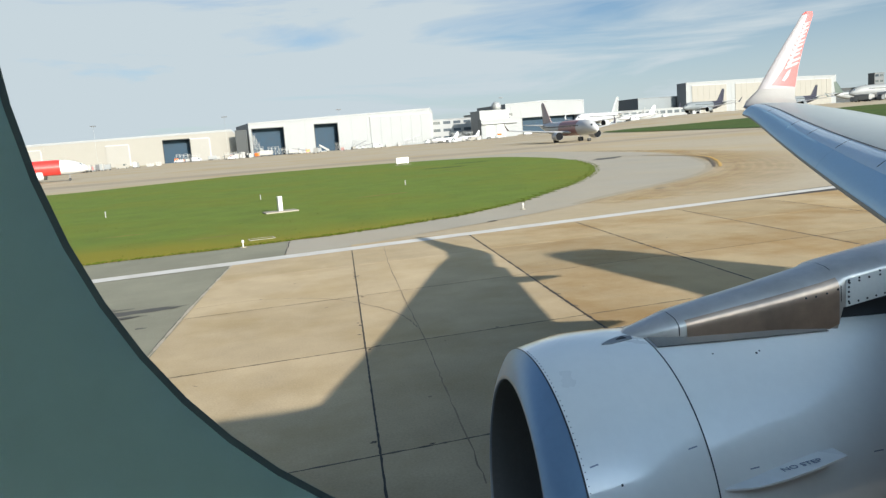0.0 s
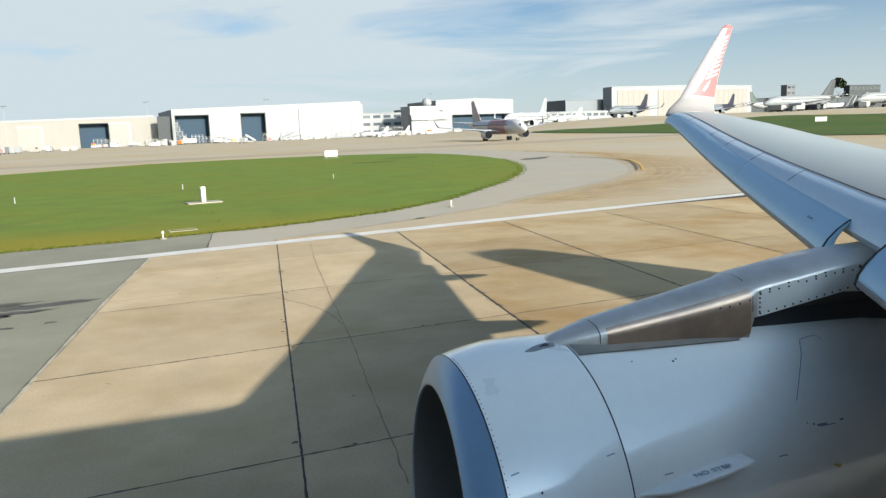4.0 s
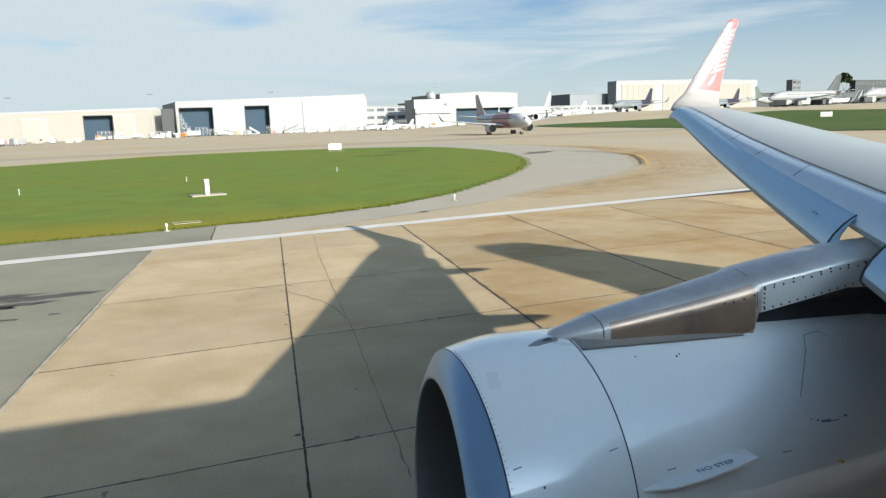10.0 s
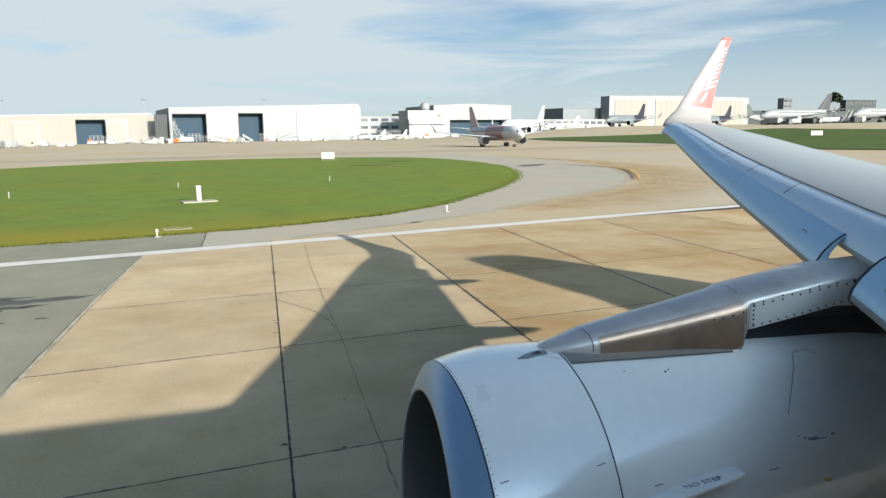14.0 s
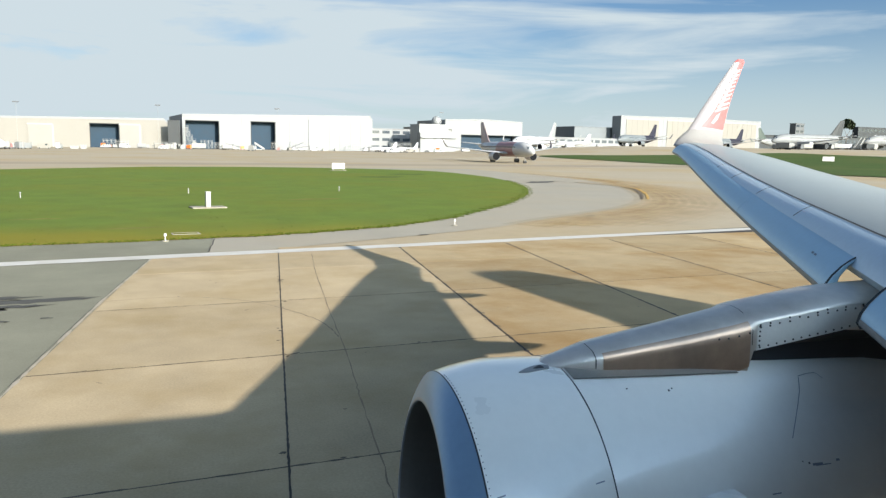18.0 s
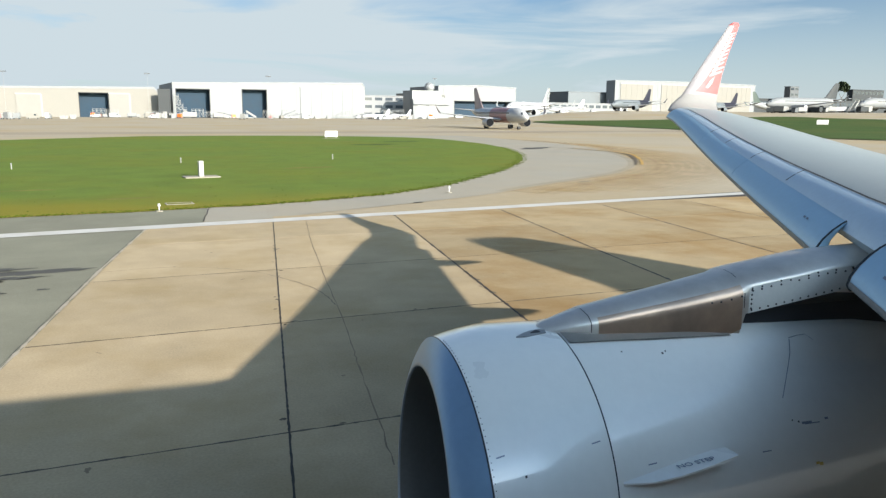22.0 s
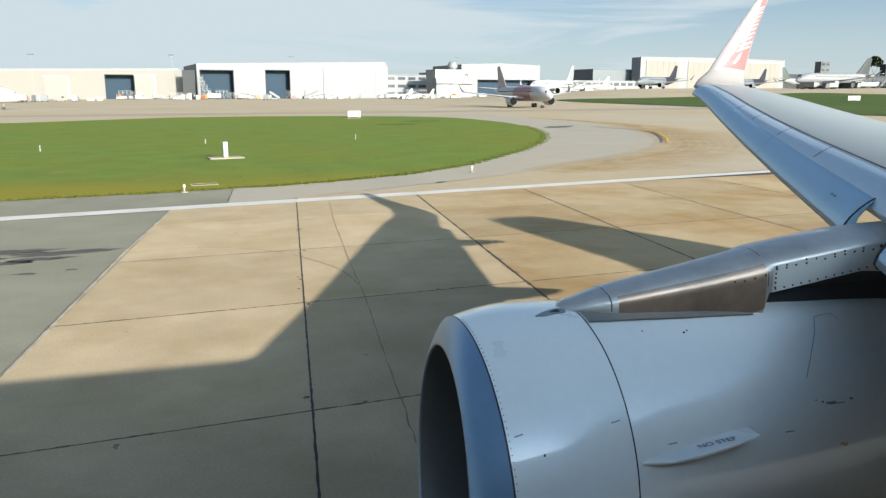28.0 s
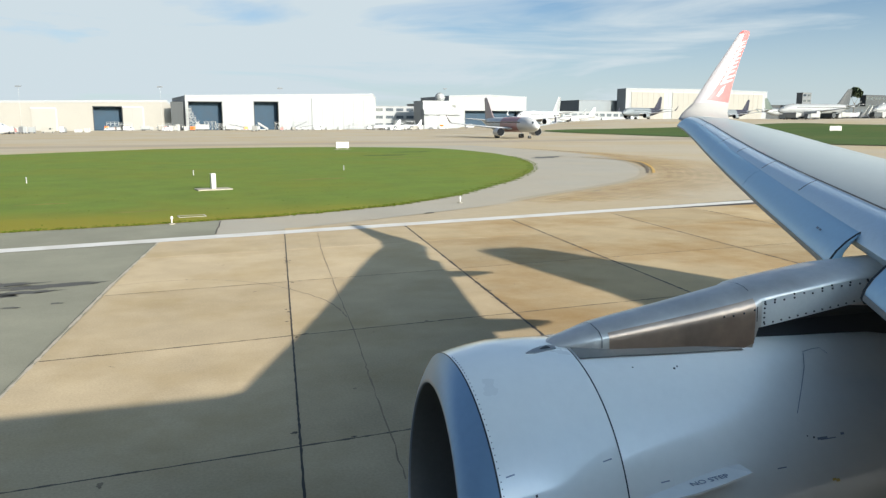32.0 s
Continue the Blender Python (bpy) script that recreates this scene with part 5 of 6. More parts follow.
bd = part("body", boxes((-0.15, 0.15, -0.2, 0.2, 0.09, 1.08, 0.015)), M["line"], cab)
part("door", boxes((-0.12, 0.12, -0.225, -0.2, 0.16, 1.0, 0.004)), M["line"], bd)
part("cap", boxes((-0.17, 0.17, -0.23, 0.23, 1.08, 1.12, 0.01)), M["line"], cab)
part("vent", boxes((0.152, 0.16, -0.12, 0.12, 0.6, 0.9)), M["darkbox"], bd)


def marker(x, y, h, label="small white reflective edge marker in the grass", mat="gearwhite"):
    th = thing("edge_marker", label, "marker", "edge markers", m=pose(x, y, 0))
    part("post", tubes(((0, 0, 0), (0, 0, h), 0.05, 0.04, 10)), M[mat], th)
    part("cap", tubes(((0, 0, h), (0, 0, h + 0.05), 0.075, 0.05, 10)), M["steel"], th)


for x, y, h in ((12.3, 72.8, 0.42), (-13.5, 64.2, 0.42), (-1.5, 69.6, 0.4)):
    marker(x, y, h)


def edge_light(x, y):
    th = thing("edge_light", "runway edge light on a small round base", "runway light", "runway edge lights", m=pose(x, y, 0))
    part("base", tubes(((0, 0, 0), (0, 0, 0.04), 0.16, 0.15, 16)), M["concrete2"], th)
    part("stem", tubes(((0, 0, 0.05), (0, 0, 0.24), 0.03, 0.03, 8)), M["line"], th)
    part("lens", tubes(((0, 0, 0.24), (0, 0, 0.36), 0.07, 0.05, 12)), M["line"], th)


for x in (-62, -1.8, 13.5, 74):
    edge_light(x, 31.17 + RUN * x + 4.9 if x != 13.5 else 40.6)
pit = thing("pit_cover", "pale concrete pit cover flush in the grass", "pit cover", m=pose(-1.0, 38.6, 0.006, 0, 0, 9) @ Matrix.Scale(0.72, 4))
part("frame", boxes((-0.9, 0.9, -0.55, -0.45, 0, 0.03), (-0.9, 0.9, 0.45, 0.55, 0, 0.03), (-0.9, -0.8, -0.45, 0.45, 0, 0.03), (0.8, 0.9, -0.45, 0.45, 0, 0.03)), M["concrete2"], pit)
part("lid", boxes((-0.79, 0.79, -0.44, 0.44, 0, 0.02)), M["drygrass"], pit)


def tar(name, x, y, rx, ry, rz, seed, mat="patch", parent=None, z=0.005):
    """A ragged flat patch."""
    r = random.Random(seed)
    n = 40
    pts = []
    for i in range(n):
        a = math.tau * i / n
        k = 0.65 + 0.5 * noise.noise((math.cos(a) * 2.2 + seed * 3.1, math.sin(a) * 2.2, seed)) + r.uniform(-0.14, 0.14)
        pts.append((k * rx * math.cos(a), k * ry * math.sin(a)))
    ob = part(name, sheet(pts, 0), M[mat], parent, m=pose(x, y, z, 0, 0, rz))
    return ob


for x, y, a, b, rz, q in ((-4.5, 22.9, 1.9, 0.5, 8, 1), (-6.2, 23.4, 1.7, 0.45, 4, 2), (-5.9, 21.8, 1.1, 0.35, 12, 3), (-7.5, 22.4, 1.6, 0.5, 6, 4), (-4.9, 20.4, 0.4, 0.14, 0, 5), (-3.9, 20.6, 0.22, 0.12, 0, 6), (-9, 24.0, 1.8, 0.5, 10, 7), (-5.0, 22.2, 1.2, 0.3, 3, 8)):
    tar("tar_stain", x, y, a, b, rz, q, parent=runway, z=-0.005)
rb = random.Random(21)
for k in range(26):
    x, y = rb.uniform(-2, 16), rb.uniform(8, 26)
    tar("oil_spot", x, y, rb.uniform(0.04, 0.14), rb.uniform(0.02, 0.06), rb.uniform(0, 180), 30 + k, "crack", pavement, 0.0055)
for k in range(22):
    v = rb.uniform(-7, 14)
    u = rb.choice((0.0, 0.0, 5.3)) + rb.uniform(-0.12, 0.12)
    tar("joint_chip", 1.5 + u + v * VX, 15.8 + u * UY + v, rb.uniform(0.04, 0.13), rb.uniform(0.03, 0.09), rb.uniform(0, 180), 120 + k, "jointdust", pavement, 0.0065)
for k in range(18):
    u, v = rb.uniform(-4, 16), rb.choice((0.0, -5.7)) + rb.uniform(-0.08, 0.08)
    tar("joint_chip", 1.5 + u + v * VX, 15.8 + u * UY + v, rb.uniform(0.05, 0.16), rb.uniform(0.02, 0.05), rb.uniform(0, 20), 150 + k, "jointdust", pavement, 0.0072)
tar("drain_stain", 24.7, 45.3, 0.7, 0.35, 20, 71, "patch", shoulder, 0.002)
tar("drain_stain", 10.5, 36.5, 0.5, 0.2, 20, 72, "patch", shoulder, 0.002)
tar("drain_stain", 43.0, 93.0, 4.5, 2.2, 40, 73, "patch", shoulder, 0.002)
crackline = smooth_line([(47.6, 92), (48.5, 84.6), (48.2, 80.6), (47.0, 76.4), (43.6, 69.6), (41.0, 65.0), (38.2, 60.6)], 10)
part("sealed_crack", ribbon(crackline, 0.3, 0.002, 0.4, random.Random(8)), M["jointdust"], shoulder)

# ---- apron vehicles ----


def van(x, y, rz, label, mat, ln=5.2, h=2.3, name="service_van"):
    th = thing(name, label, "vehicle", m=pose(x, y, rise(x, y), 0, 0, rz))
    prof = [(0, 0.4), (ln, 0.4), (ln, h * 0.55), (ln - 0.6, h * 0.62), (ln - 1.3, h), (0.1, h), (0, h - 0.2)]
    part("body", loft([[(a, yy, z) for a, z in prof] for yy in (-0.95, 0.95)]), mat, th)
    part("windscreen", loft([[(ln - 0.62, yy, h * 0.64), (ln - 1.2, yy, h * 0.95), (ln - 1.14, yy, h * 0.97), (ln - 0.55, yy, h * 0.65)] for yy in (-0.8, 0.8)]), M["glass"], th)
    part("side_window", boxes((ln - 2.4, ln - 1.4, -0.97, 0.97, h * 0.62, h * 0.9)), M["glass"], th)
    for a in (0.9, ln - 0.9):
        for d in (-0.85, 0.85):
            part("wheel", tubes(((a, d - 0.12, 0.36), (a, d + 0.12, 0.36), 0.36, 0.36, 14)), M["tyre"], th)
    return th


def truck(x, y, rz, label, cabm, boxm, ln=9.0, h=3.6):
    th = thing("service_truck", label, "truck", m=pose(x, y, rise(x, y), 0, 0, rz))
    part("cab", loft([[(a, yy, z) for a, z in ((ln - 2.2, 0.5), (ln, 0.5), (ln, 1.6), (ln - 0.4, 2.6), (ln - 2.2, 2.6))] for yy in (-1.2, 1.2)]), cabm, th)
    part("windscreen", boxes((ln - 0.42, ln - 0.15, -1.05, 1.05, 1.65, 2.45)), M["glass"], th)
    part("cargo_box", boxes((0, ln - 2.4, -1.25, 1.25, 0.9, h, 0.05)), boxm, th)
    part("chassis", boxes((0.1, ln - 0.2, -0.5, 0.5, 0.5, 0.9)), M["darkbox"], th)
    for a in (1.2, 2.4, ln - 1.2):
        for d in (-1.0, 1.0):
            part("wheel", tubes(((a, d - 0.16, 0.5), (a, d + 0.16, 0.5), 0.5, 0.5, 14)), M["tyre"], th)


def stairs(x, y, rz, h=4.5, label="white mobile boarding stairs"):
    th = thing("boarding_stairs", label, "stairs", m=pose(x, y, rise(x, y), 0, 0, rz))
    n = 14
    for k in range(n):
        part("step", boxes((k * 0.45, k * 0.45 + 0.46, -0.9, 0.9, 0.6 + k * (h - 0.6) / n, 0.7 + k * (h - 0.6) / n)), M["gearwhite"], th)
    for d in (-0.95, 0.95):
        part("side_panel", loft([[(0, yy, 0.4), (n * 0.45, yy, h - 0.3), (n * 0.45, yy, h + 1), (0, yy, 1.6)] for yy in (d - 0.03, d + 0.03)]), M["gearwhite"], th)
    part("chassis", boxes((0.2, 7, -0.8, 0.8, 0.5, 0.9)), M["steel"], th)
    part("support", tubes(((6, 0.7, 0.8), (6, 0.7, h), 0.1), ((6, -0.7, 0.8), (6, -0.7, h), 0.1)), M["steel"], th)
    for a in (1, 6):
        for d in (-0.8, 0.8):
            part("wheel", tubes(((a, d - 0.12, 0.4), (a, d + 0.12, 0.4), 0.4, 0.4, 12)), M["tyre"], th)


rvh = random.Random(77)
vans = (("silver service van on the apron", "grey"), ("pale airport tug on the apron", "cream"), ("grey ramp van on the apron", "grey"), ("dull grey crew van on the apron", "steel"))
for q, d in ((-0.226, 400), (-0.217, 420), (-0.19, 420), (-0.168, 430), (-0.06, 520), (-0.052, 515), (-0.045, 510), (-0.1, 540), (-0.11, 545), (0.105, 530), (0.13, 540),
             (0.205, 560), (0.235, 500), (0.25, 510), (0.27, 520), (0.30, 525), (0.34, 540), (0.46, 520), (0.5, 540), (0.55, 560), (0.6, 520)):
    k = rvh.randrange(4)
    van(q * d, d, rvh.choice((5, 12, 95, 185, 190)), vans[k][0], M[vans[k][1]], ln=rvh.uniform(4.5, 7), h=rvh.uniform(2.0, 3.2))
for q, d in ((-0.222, 390), (-0.08, 545), (0.0, 545), (0.02, 540), (0.24, 520), (0.42, 540), (0.9, 330), (0.94, 335), (0.99, 340), (1.02, 330)):
    truck(q * d, d, rvh.choice((8, 188, 100)), "white apron service truck with a box body", M["gearwhite"], M[rvh.choice(("gearwhite", "grey", "hangar"))], ln=rvh.uniform(8, 12), h=rvh.uniform(3, 4))
for q, d, a, cabm, boxm in ((0.9, 322, 100, "gearwhite", "gearwhite"), (0.918, 330, 12, "gearwhite", "darkbox"), (0.94, 318, 188, "darkbox", "gearwhite"), (0.958, 326, 10, "gearwhite", "grey"), (0.972, 320, 95, "slate", "slate"),
                            (1.0, 322, 190, "gearwhite", "gearwhite"), (1.012, 330, 8, "slate", "darkbox"), (1.05, 318, 12, "gearwhite", "slate"), (1.075, 322, 186, "slate", "gearwhite"), (0.885, 335, 8, "slate", "gearwhite")):
    truck(q * d, d, a, "apron service truck beside a wide-body airliner", M[cabm], M[boxm], ln=rvh.uniform(7, 10), h=rvh.uniform(2.8, 3.8))
jet_at(0.245 * 535, 535, 195, label="small white jet parked before the terminal", body=M["white"], tail=M["white"], scale=0.62)
jet_at(0.275 * 545, 545, 200, label="small white jet with a grey tail before the terminal", body=M["white"], tail=M["grey"], scale=0.62)
jet_at(0.44 * 600, 600, 188, label="white airliner parked beyond the taxiing jet", body=M["white"], tail=M["grey"], scale=1.1)


def cart(x, y, rz, label, mat, h=2.0):
    th = thing("equipment_cart", label, "cart", "apron carts", m=pose(x, y, rise(x, y), 0, 0, rz))
    part("bed", boxes((-1.8, 1.8, -0.9, 0.9, 0.45, 0.65)), M["steel"], th)
    part("load", boxes((-1.6, 1.2, -0.8, 0.8, 0.65, h, 0.08)), mat, th)
    part("drawbar", tubes(((1.8, 0, 0.5), (3.0, 0, 0.3), 0.06)), M["steel"], th)
    part("rail", tubes(((-1.7, -0.85, 0.65), (-1.7, -0.85, h + 0.7), 0.05), ((-1.7, 0.85, 0.65), (-1.7, 0.85, h + 0.7), 0.05), ((-1.7, -0.85, h + 0.7), (-1.7, 0.85, h + 0.7), 0.05)), M["gearwhite"], th)
    for a in (-1.2, 1.2):
        for d in (-0.8, 0.8):
            part("wheel", tubes(((a, d - 0.1, 0.3), (a, d + 0.1, 0.3), 0.3, 0.3, 12)), M["tyre"], th)


for q, d in ((-0.232, 392), (-0.21, 405), (-0.2, 415), (-0.165, 435), (-0.118, 548), (-0.112, 550), (-0.105, 550), (-0.098, 551), (-0.04, 520), (-0.032, 525), (-0.02, 530), (0.045, 560), (0.06, 562),
             (0.21, 540), (0.225, 545), (0.232, 545), (0.255, 548), (0.29, 550), (0.305, 545), (0.95, 345), (0.98, 348), (1.06, 340)):
    pick = rvh.choice((("white cargo cart on the apron", "gearwhite"), ("grey equipment cart on the apron", "steel"), ("orange ground power cart on the apron", "orange"), ("white cargo cart on the apron", "hangar")))
    cart(q * d, d, rvh.uniform(0, 180), pick[0], M[pick[1]], rvh.uniform(1.6, 3.4))
for q, d, lab, mat in ((-0.231, 410, "red fire trailer on the apron", "red"), (-0.226, 416, "red ground power cart on the apron", "red"), (-0.219, 412, "faded red cargo cart on the apron", "rosered"),
                       (-0.051, 520, "faded red cargo cart on the apron", "rosered"), (-0.04, 522, "white cargo cart on the apron", "gearwhite"), (0.055, 470, "small white cart on the apron", "gearwhite"), (0.09, 480, "faded red cargo cart on the apron", "rosered")):
    cart(q * d, d, rvh.uniform(0, 180), lab, M[mat], rvh.uniform(2.2, 3.6))
dish = thing("radar_building", "grey plant building with a round white radome", "building", m=at_row(0.284 * 640 - 18, 560))
part("wall", boxes((0, 26, 0, 18, -0.5, 22)), M["steel"], dish)
part("roof", boxes((-0.3, 26.3, -0.3, 18.3, 22, 22.5)), M["steel"], dish)
annex = part("annex", boxes((-2, 30, -6, -0.02, -0.5, 15.5)), M["hangar"], dish, "white front building")
part("roller_door", boxes((2, 9, -6.15, -6.02, 0, 11)), M["steel"], annex)
part("roller_door", boxes((12, 19, -6.15, -6.02, 0, 11)), M["grey"], annex)
part("canopy", boxes((-2, 30, -8, -6.02, 11.5, 12)), M["steel"], annex)
bm = bmesh.new()
bmesh.ops.create_uvsphere(bm, u_segments=24, v_segments=14, radius=4.0, matrix=Matrix.Translation((17, 4, 25.2)))
part("radome", bm, M["steel"], dish, "round grey radome", smooth=True)
stairs(0.072 * 520, 520, 190)
stairs(1.035 * 325, 325, 20, 6.0)
stairs(0.0 * 540 - 2, 545, 170, 5.0)


def dock(x, y, rz, label="grey steel maintenance docking frame outside the hangar"):
    th = thing("maintenance_dock", label, "scaffold", m=pose(x, y, 0, 0, 0, rz))
    for k in range(5):
        part("post", tubes(((k * 3.5, 0, 0), (k * 3.5, 0, 7 - k), 0.14, 0.14, 6)), M["steel"], th)
        part("post", tubes(((k * 3.5, 4, 0), (k * 3.5, 4, 7 - k), 0.14, 0.14, 6)), M["steel"], th)
    for z in (2.2, 4.4):
        part("deck", boxes((0, 14 - z * 1.5, 0, 4, z, z + 0.2)), M["steel"], th)
    part("rail", tubes(((0, 0, 7), (14, 0, 3), 0.1, 0.1, 6), ((0, 4, 7), (14, 4, 3), 0.1, 0.1, 6)), M["steel"], th)


def tail_dock(x, y, rz):
    th = thing("tail_dock", "stepped white lattice tail dock before the hangar", "scaffold", m=pose(x, y, 0, 0, 0, rz))
    w = 11.0
    for k in range(5):
        z = 3.0 * k
        part("deck", boxes((0, w, 0, 4, z + 2.8, z + 3.0)), M["steel"], th)
        for px in (0.1, w * 0.5, w - 0.1):
            for py in (0.1, 3.9):
                part("post", tubes(((px, py, z), (px, py, z + 2.8), 0.12, 0.12, 6)), M["gearwhite"], th)
        for a, b in ((0.1, w * 0.5), (w * 0.5, w - 0.1)):
            part("brace", tubes(((a, 0.1, z), (b, 0.1, z + 2.8), 0.08, 0.08, 6), ((b, 0.1, z), (a, 0.1, z + 2.8), 0.08, 0.08, 6)), M["gearwhite"], th)
        part("rail", tubes(((0, 0, z + 4.0), (w, 0, z + 4.0), 0.06, 0.06, 6), ((w, 0, z + 3.0), (w, 0, z + 4.0), 0.06, 0.06, 6)), M["gearwhite"], th)
        w *= 0.72


tail_dock(-14, 555, 10)


def belt_loader(x, y, rz, tilt=14, ln=9.0, mat="grey"):
    """Low truck that carries a sloping conveyor."""
    th = thing("belt_loader", "grey belt loader with its conveyor raised", "vehicle", "belt loaders", m=pose(x, y, rise(x, y), 0, 0, rz))
    part("chassis", boxes((-3, 3, -1, 1, 0.5, 1.1, 0.06)), M["steel"], th)
    part("cab", boxes((-2.4, -1.2, -1, 0, 1.1, 1.9, 0.06)), M[mat], th)
    t = math.tan(radians(tilt))
    part("conveyor", loft([[(a, yy, 1.6 + (a + 4) * t + dz) for yy, dz in ((0.05, 0), (1.05, 0), (1.05, 0.45), (0.05, 0.45))] for a in (-4.0, ln - 4.0)]), M["darkbox"], th, "dark conveyor belt")
    part("rail", tubes(((-4, 1.05, 2.6), (ln - 4, 1.05, 2.6 + ln * t), 0.07, 0.07, 6)), M["gearwhite"], th)
    for a in (-2, 2):
        part("lift_arm", tubes(((a, 0.5, 1.0), (a + 0.6, 0.5, 1.7 + (a + 4.6) * t), 0.1, 0.1, 6)), M["steel"], th)
        for d in (-0.85, 0.85):
            part("wheel", tubes(((a, d - 0.13, 0.42), (a, d + 0.13, 0.42), 0.42, 0.42, 12)), M["tyre"], th)


def work_platform(x, y, rz, ln=7.0, h=4.2):
    """Wheeled work platform of crossed tubes."""
    th = thing("work_platform", "pale wheeled work platform of crossed tubes", "scaffold", "work platforms", m=pose(x, y, rise(x, y), 0, 0, rz))
    part("deck", boxes((0, ln, 0, 2.4, h, h + 0.2)), M["steel"], th)
    n = 3
    for k in range(n + 1):
        a = ln * k / n
        for d in (0.1, 2.3):
            part("post", tubes(((a, d, 0.3), (a, d, h + 1.1), 0.09, 0.09, 6)), M["gearwhite"], th)
        part("wheel", tubes(((a, -0.05, 0.3), (a, 0.2, 0.3), 0.3, 0.3, 10)), M["tyre"], th)
        if k < n:
            part("brace", tubes(((a, 0.1, 0.4), (a + ln / n, 0.1, h), 0.07, 0.07, 6), ((a + ln / n, 0.1, 0.4), (a, 0.1, h), 0.07, 0.07, 6)), M["steel"], th)
    for d in (0.1, 2.3):
        part("rail", tubes(((0, d, h + 1.1), (ln, d, h + 1.1), 0.07, 0.07, 6)), M["gearwhite"], th)


def crate(x, y, rz, w, h, label="pale shipping crate on the apron", mat="gearwhite"):
    th = thing("crate", label, "crate", "apron crates", m=pose(x, y, rise(x, y), 0, 0, rz))
    part("body", boxes((-w / 2, w / 2, -1.2, 1.2, 0.2, h, 0.05)), M[mat], th)
    for k in (-1, 1):
        part("runner", boxes((-w / 2, w / 2, k * 0.95 - 0.15, k * 0.95 + 0.15, 0, 0.2)), M["steel"], th)
        part("strap", boxes((k * w * 0.2 - 0.07, k * w * 0.2 + 0.07, -1.23, 1.23, 0.25, h + 0.03)), M["darkbox"], th)


for q, d, a, tilt in ((0.024, 548, 8, 10), (0.036, 552, 186, 12), (0.112, 556, 14, 22), (0.12, 560, 8, 9), (0.205, 560, 10, 12), (0.222, 558, 188, 16), (-0.055, 530, 12, 12)):
    belt_loader(q * d, d, a, tilt, 10.0)
for q, d, a, h in ((-0.118, 548, 10, 4.6), (-0.103, 550, 10, 4.2), (-0.06, 534, 12, 3.4), (-0.005, 550, 8, 5.0), (0.008, 552, 12, 3.6), (0.082, 552, 12, 4.6), (0.24, 566, 10, 5.5), (0.255, 570, 10, 6.0)):
    work_platform(q * d, d, a, 7.5, h)
for q, d, w, h in ((-0.218, 420, 3.4, 2.6), (-0.205, 424, 2.4, 3.2), (-0.15, 450, 4, 1.6), (-0.14, 452, 3, 2.2), (-0.045, 520, 3, 3.4), (-0.037, 522, 2.4, 4.2), (-0.028, 520, 2.2, 3.0), (0.135, 560, 4, 1.8), (0.15, 562, 4, 1.6), (0.165, 565, 3, 1.8), (0.275, 560, 4, 3)):
    crate(q * d, d, 10, w, h)
dock(60, 566, 12)
dock(112, 580, 190)
dock(140, 585, 10)


def tree(x, y, h, seed, crown=0.3):
    th = thing("tree", "dark green broad-crowned tree in the distance", "tree", "distant trees", m=pose(x, y, rise(x, y)))
    r = random.Random(seed)
    part("trunk", tubes(((0, 0, 0), (0.3, 0, h * 0.55), 0.5, 0.28, 8), ((0.3, 0, h * 0.5), (h * 0.16, 0, h * 0.75), 0.22, 0.1, 6), ((0.3, 0, h * 0.5), (-h * 0.15, 1, h * 0.78), 0.22, 0.1, 6)), M["bark"], th)
    bm = bmesh.new()
    for k in range(260):
        a, e, q = r.uniform(0, math.tau), r.uniform(-0.4, 1.4), r.uniform(0.55, 1.0)
        p = Vector((math.cos(a) * math.cos(e) * h * crown * q, math.sin(a) * math.cos(e) * h * crown * q, h * (1 - 0.93 * crown) + math.sin(e) * h * 0.87 * crown * q))
        mm = Matrix.Translation(p) @ Euler((r.uniform(0, 6), r.uniform(0, 6), r.uniform(0, 6))).to_matrix().to_4x4()
        bmesh.ops.create_grid(bm, x_segments=1, y_segments=1, size=h * r.uniform(0.03, 0.06), matrix=mm)
    part("crown", bm, M["tree"], th)


for q, d, h, s in ((1.011, 860, 46, 1), (0.95, 950, 15, 11), (0.975, 940, 14, 12), (1.055, 940, 16, 13), (1.08, 930, 15, 14), (0.88, 960, 14, 15), (0.3, 900, 24, 2), (0.285, 900, 22, 3), (0.5, 900, 20, 7)):
    tree(q * d, d, h, s, 0.2 if h > 40 else 0.3)
tagged(part("far_woods", loft([[(x, y, z) for z in (0, 9 + 5 * noise.noise((x * 0.02, 0, 0)))] + [(x, y + 30, 10 + 4 * noise.noise((x * 0.02, 3, 0))), (x, y + 30, 0)] for x, y in [(-900 + 25 * k, 1500) for k in range(150)]]), M["tree"]), "low dark band of distant trees", "trees", kind="stuff")

def dusty(name, color, cover):
    """Thin wind-blown dust that lets the paving through in patches."""
    m = material(name, color, 0.9, var=0.15, scale=0.3, fine=6, spec=0.1)
    n, l = m.node_tree.nodes, m.node_tree.links
    geo, nz, ramp = n.new("ShaderNodeNewGeometry"), n.new("ShaderNodeTexNoise"), n.new("ShaderNodeValToRGB")
    nz.inputs["Scale"].default_value, nz.inputs["Detail"].default_value = 0.35, 6
    ramp.color_ramp.elements[0].position, ramp.color_ramp.elements[1].position = 0.3, 0.66
    ramp.color_ramp.elements[0].color = (cover * 0.4, cover * 0.4, cover * 0.4, 1)
    ramp.color_ramp.elements[1].color = (cover, cover, cover, 1)
    l.new(geo.outputs["Position"], nz.inputs["Vector"])
    l.new(nz.outputs["Fac"], ramp.inputs["Fac"])
    l.new(ramp.outputs["Color"], n["Principled BSDF"].inputs["Alpha"])
    return m


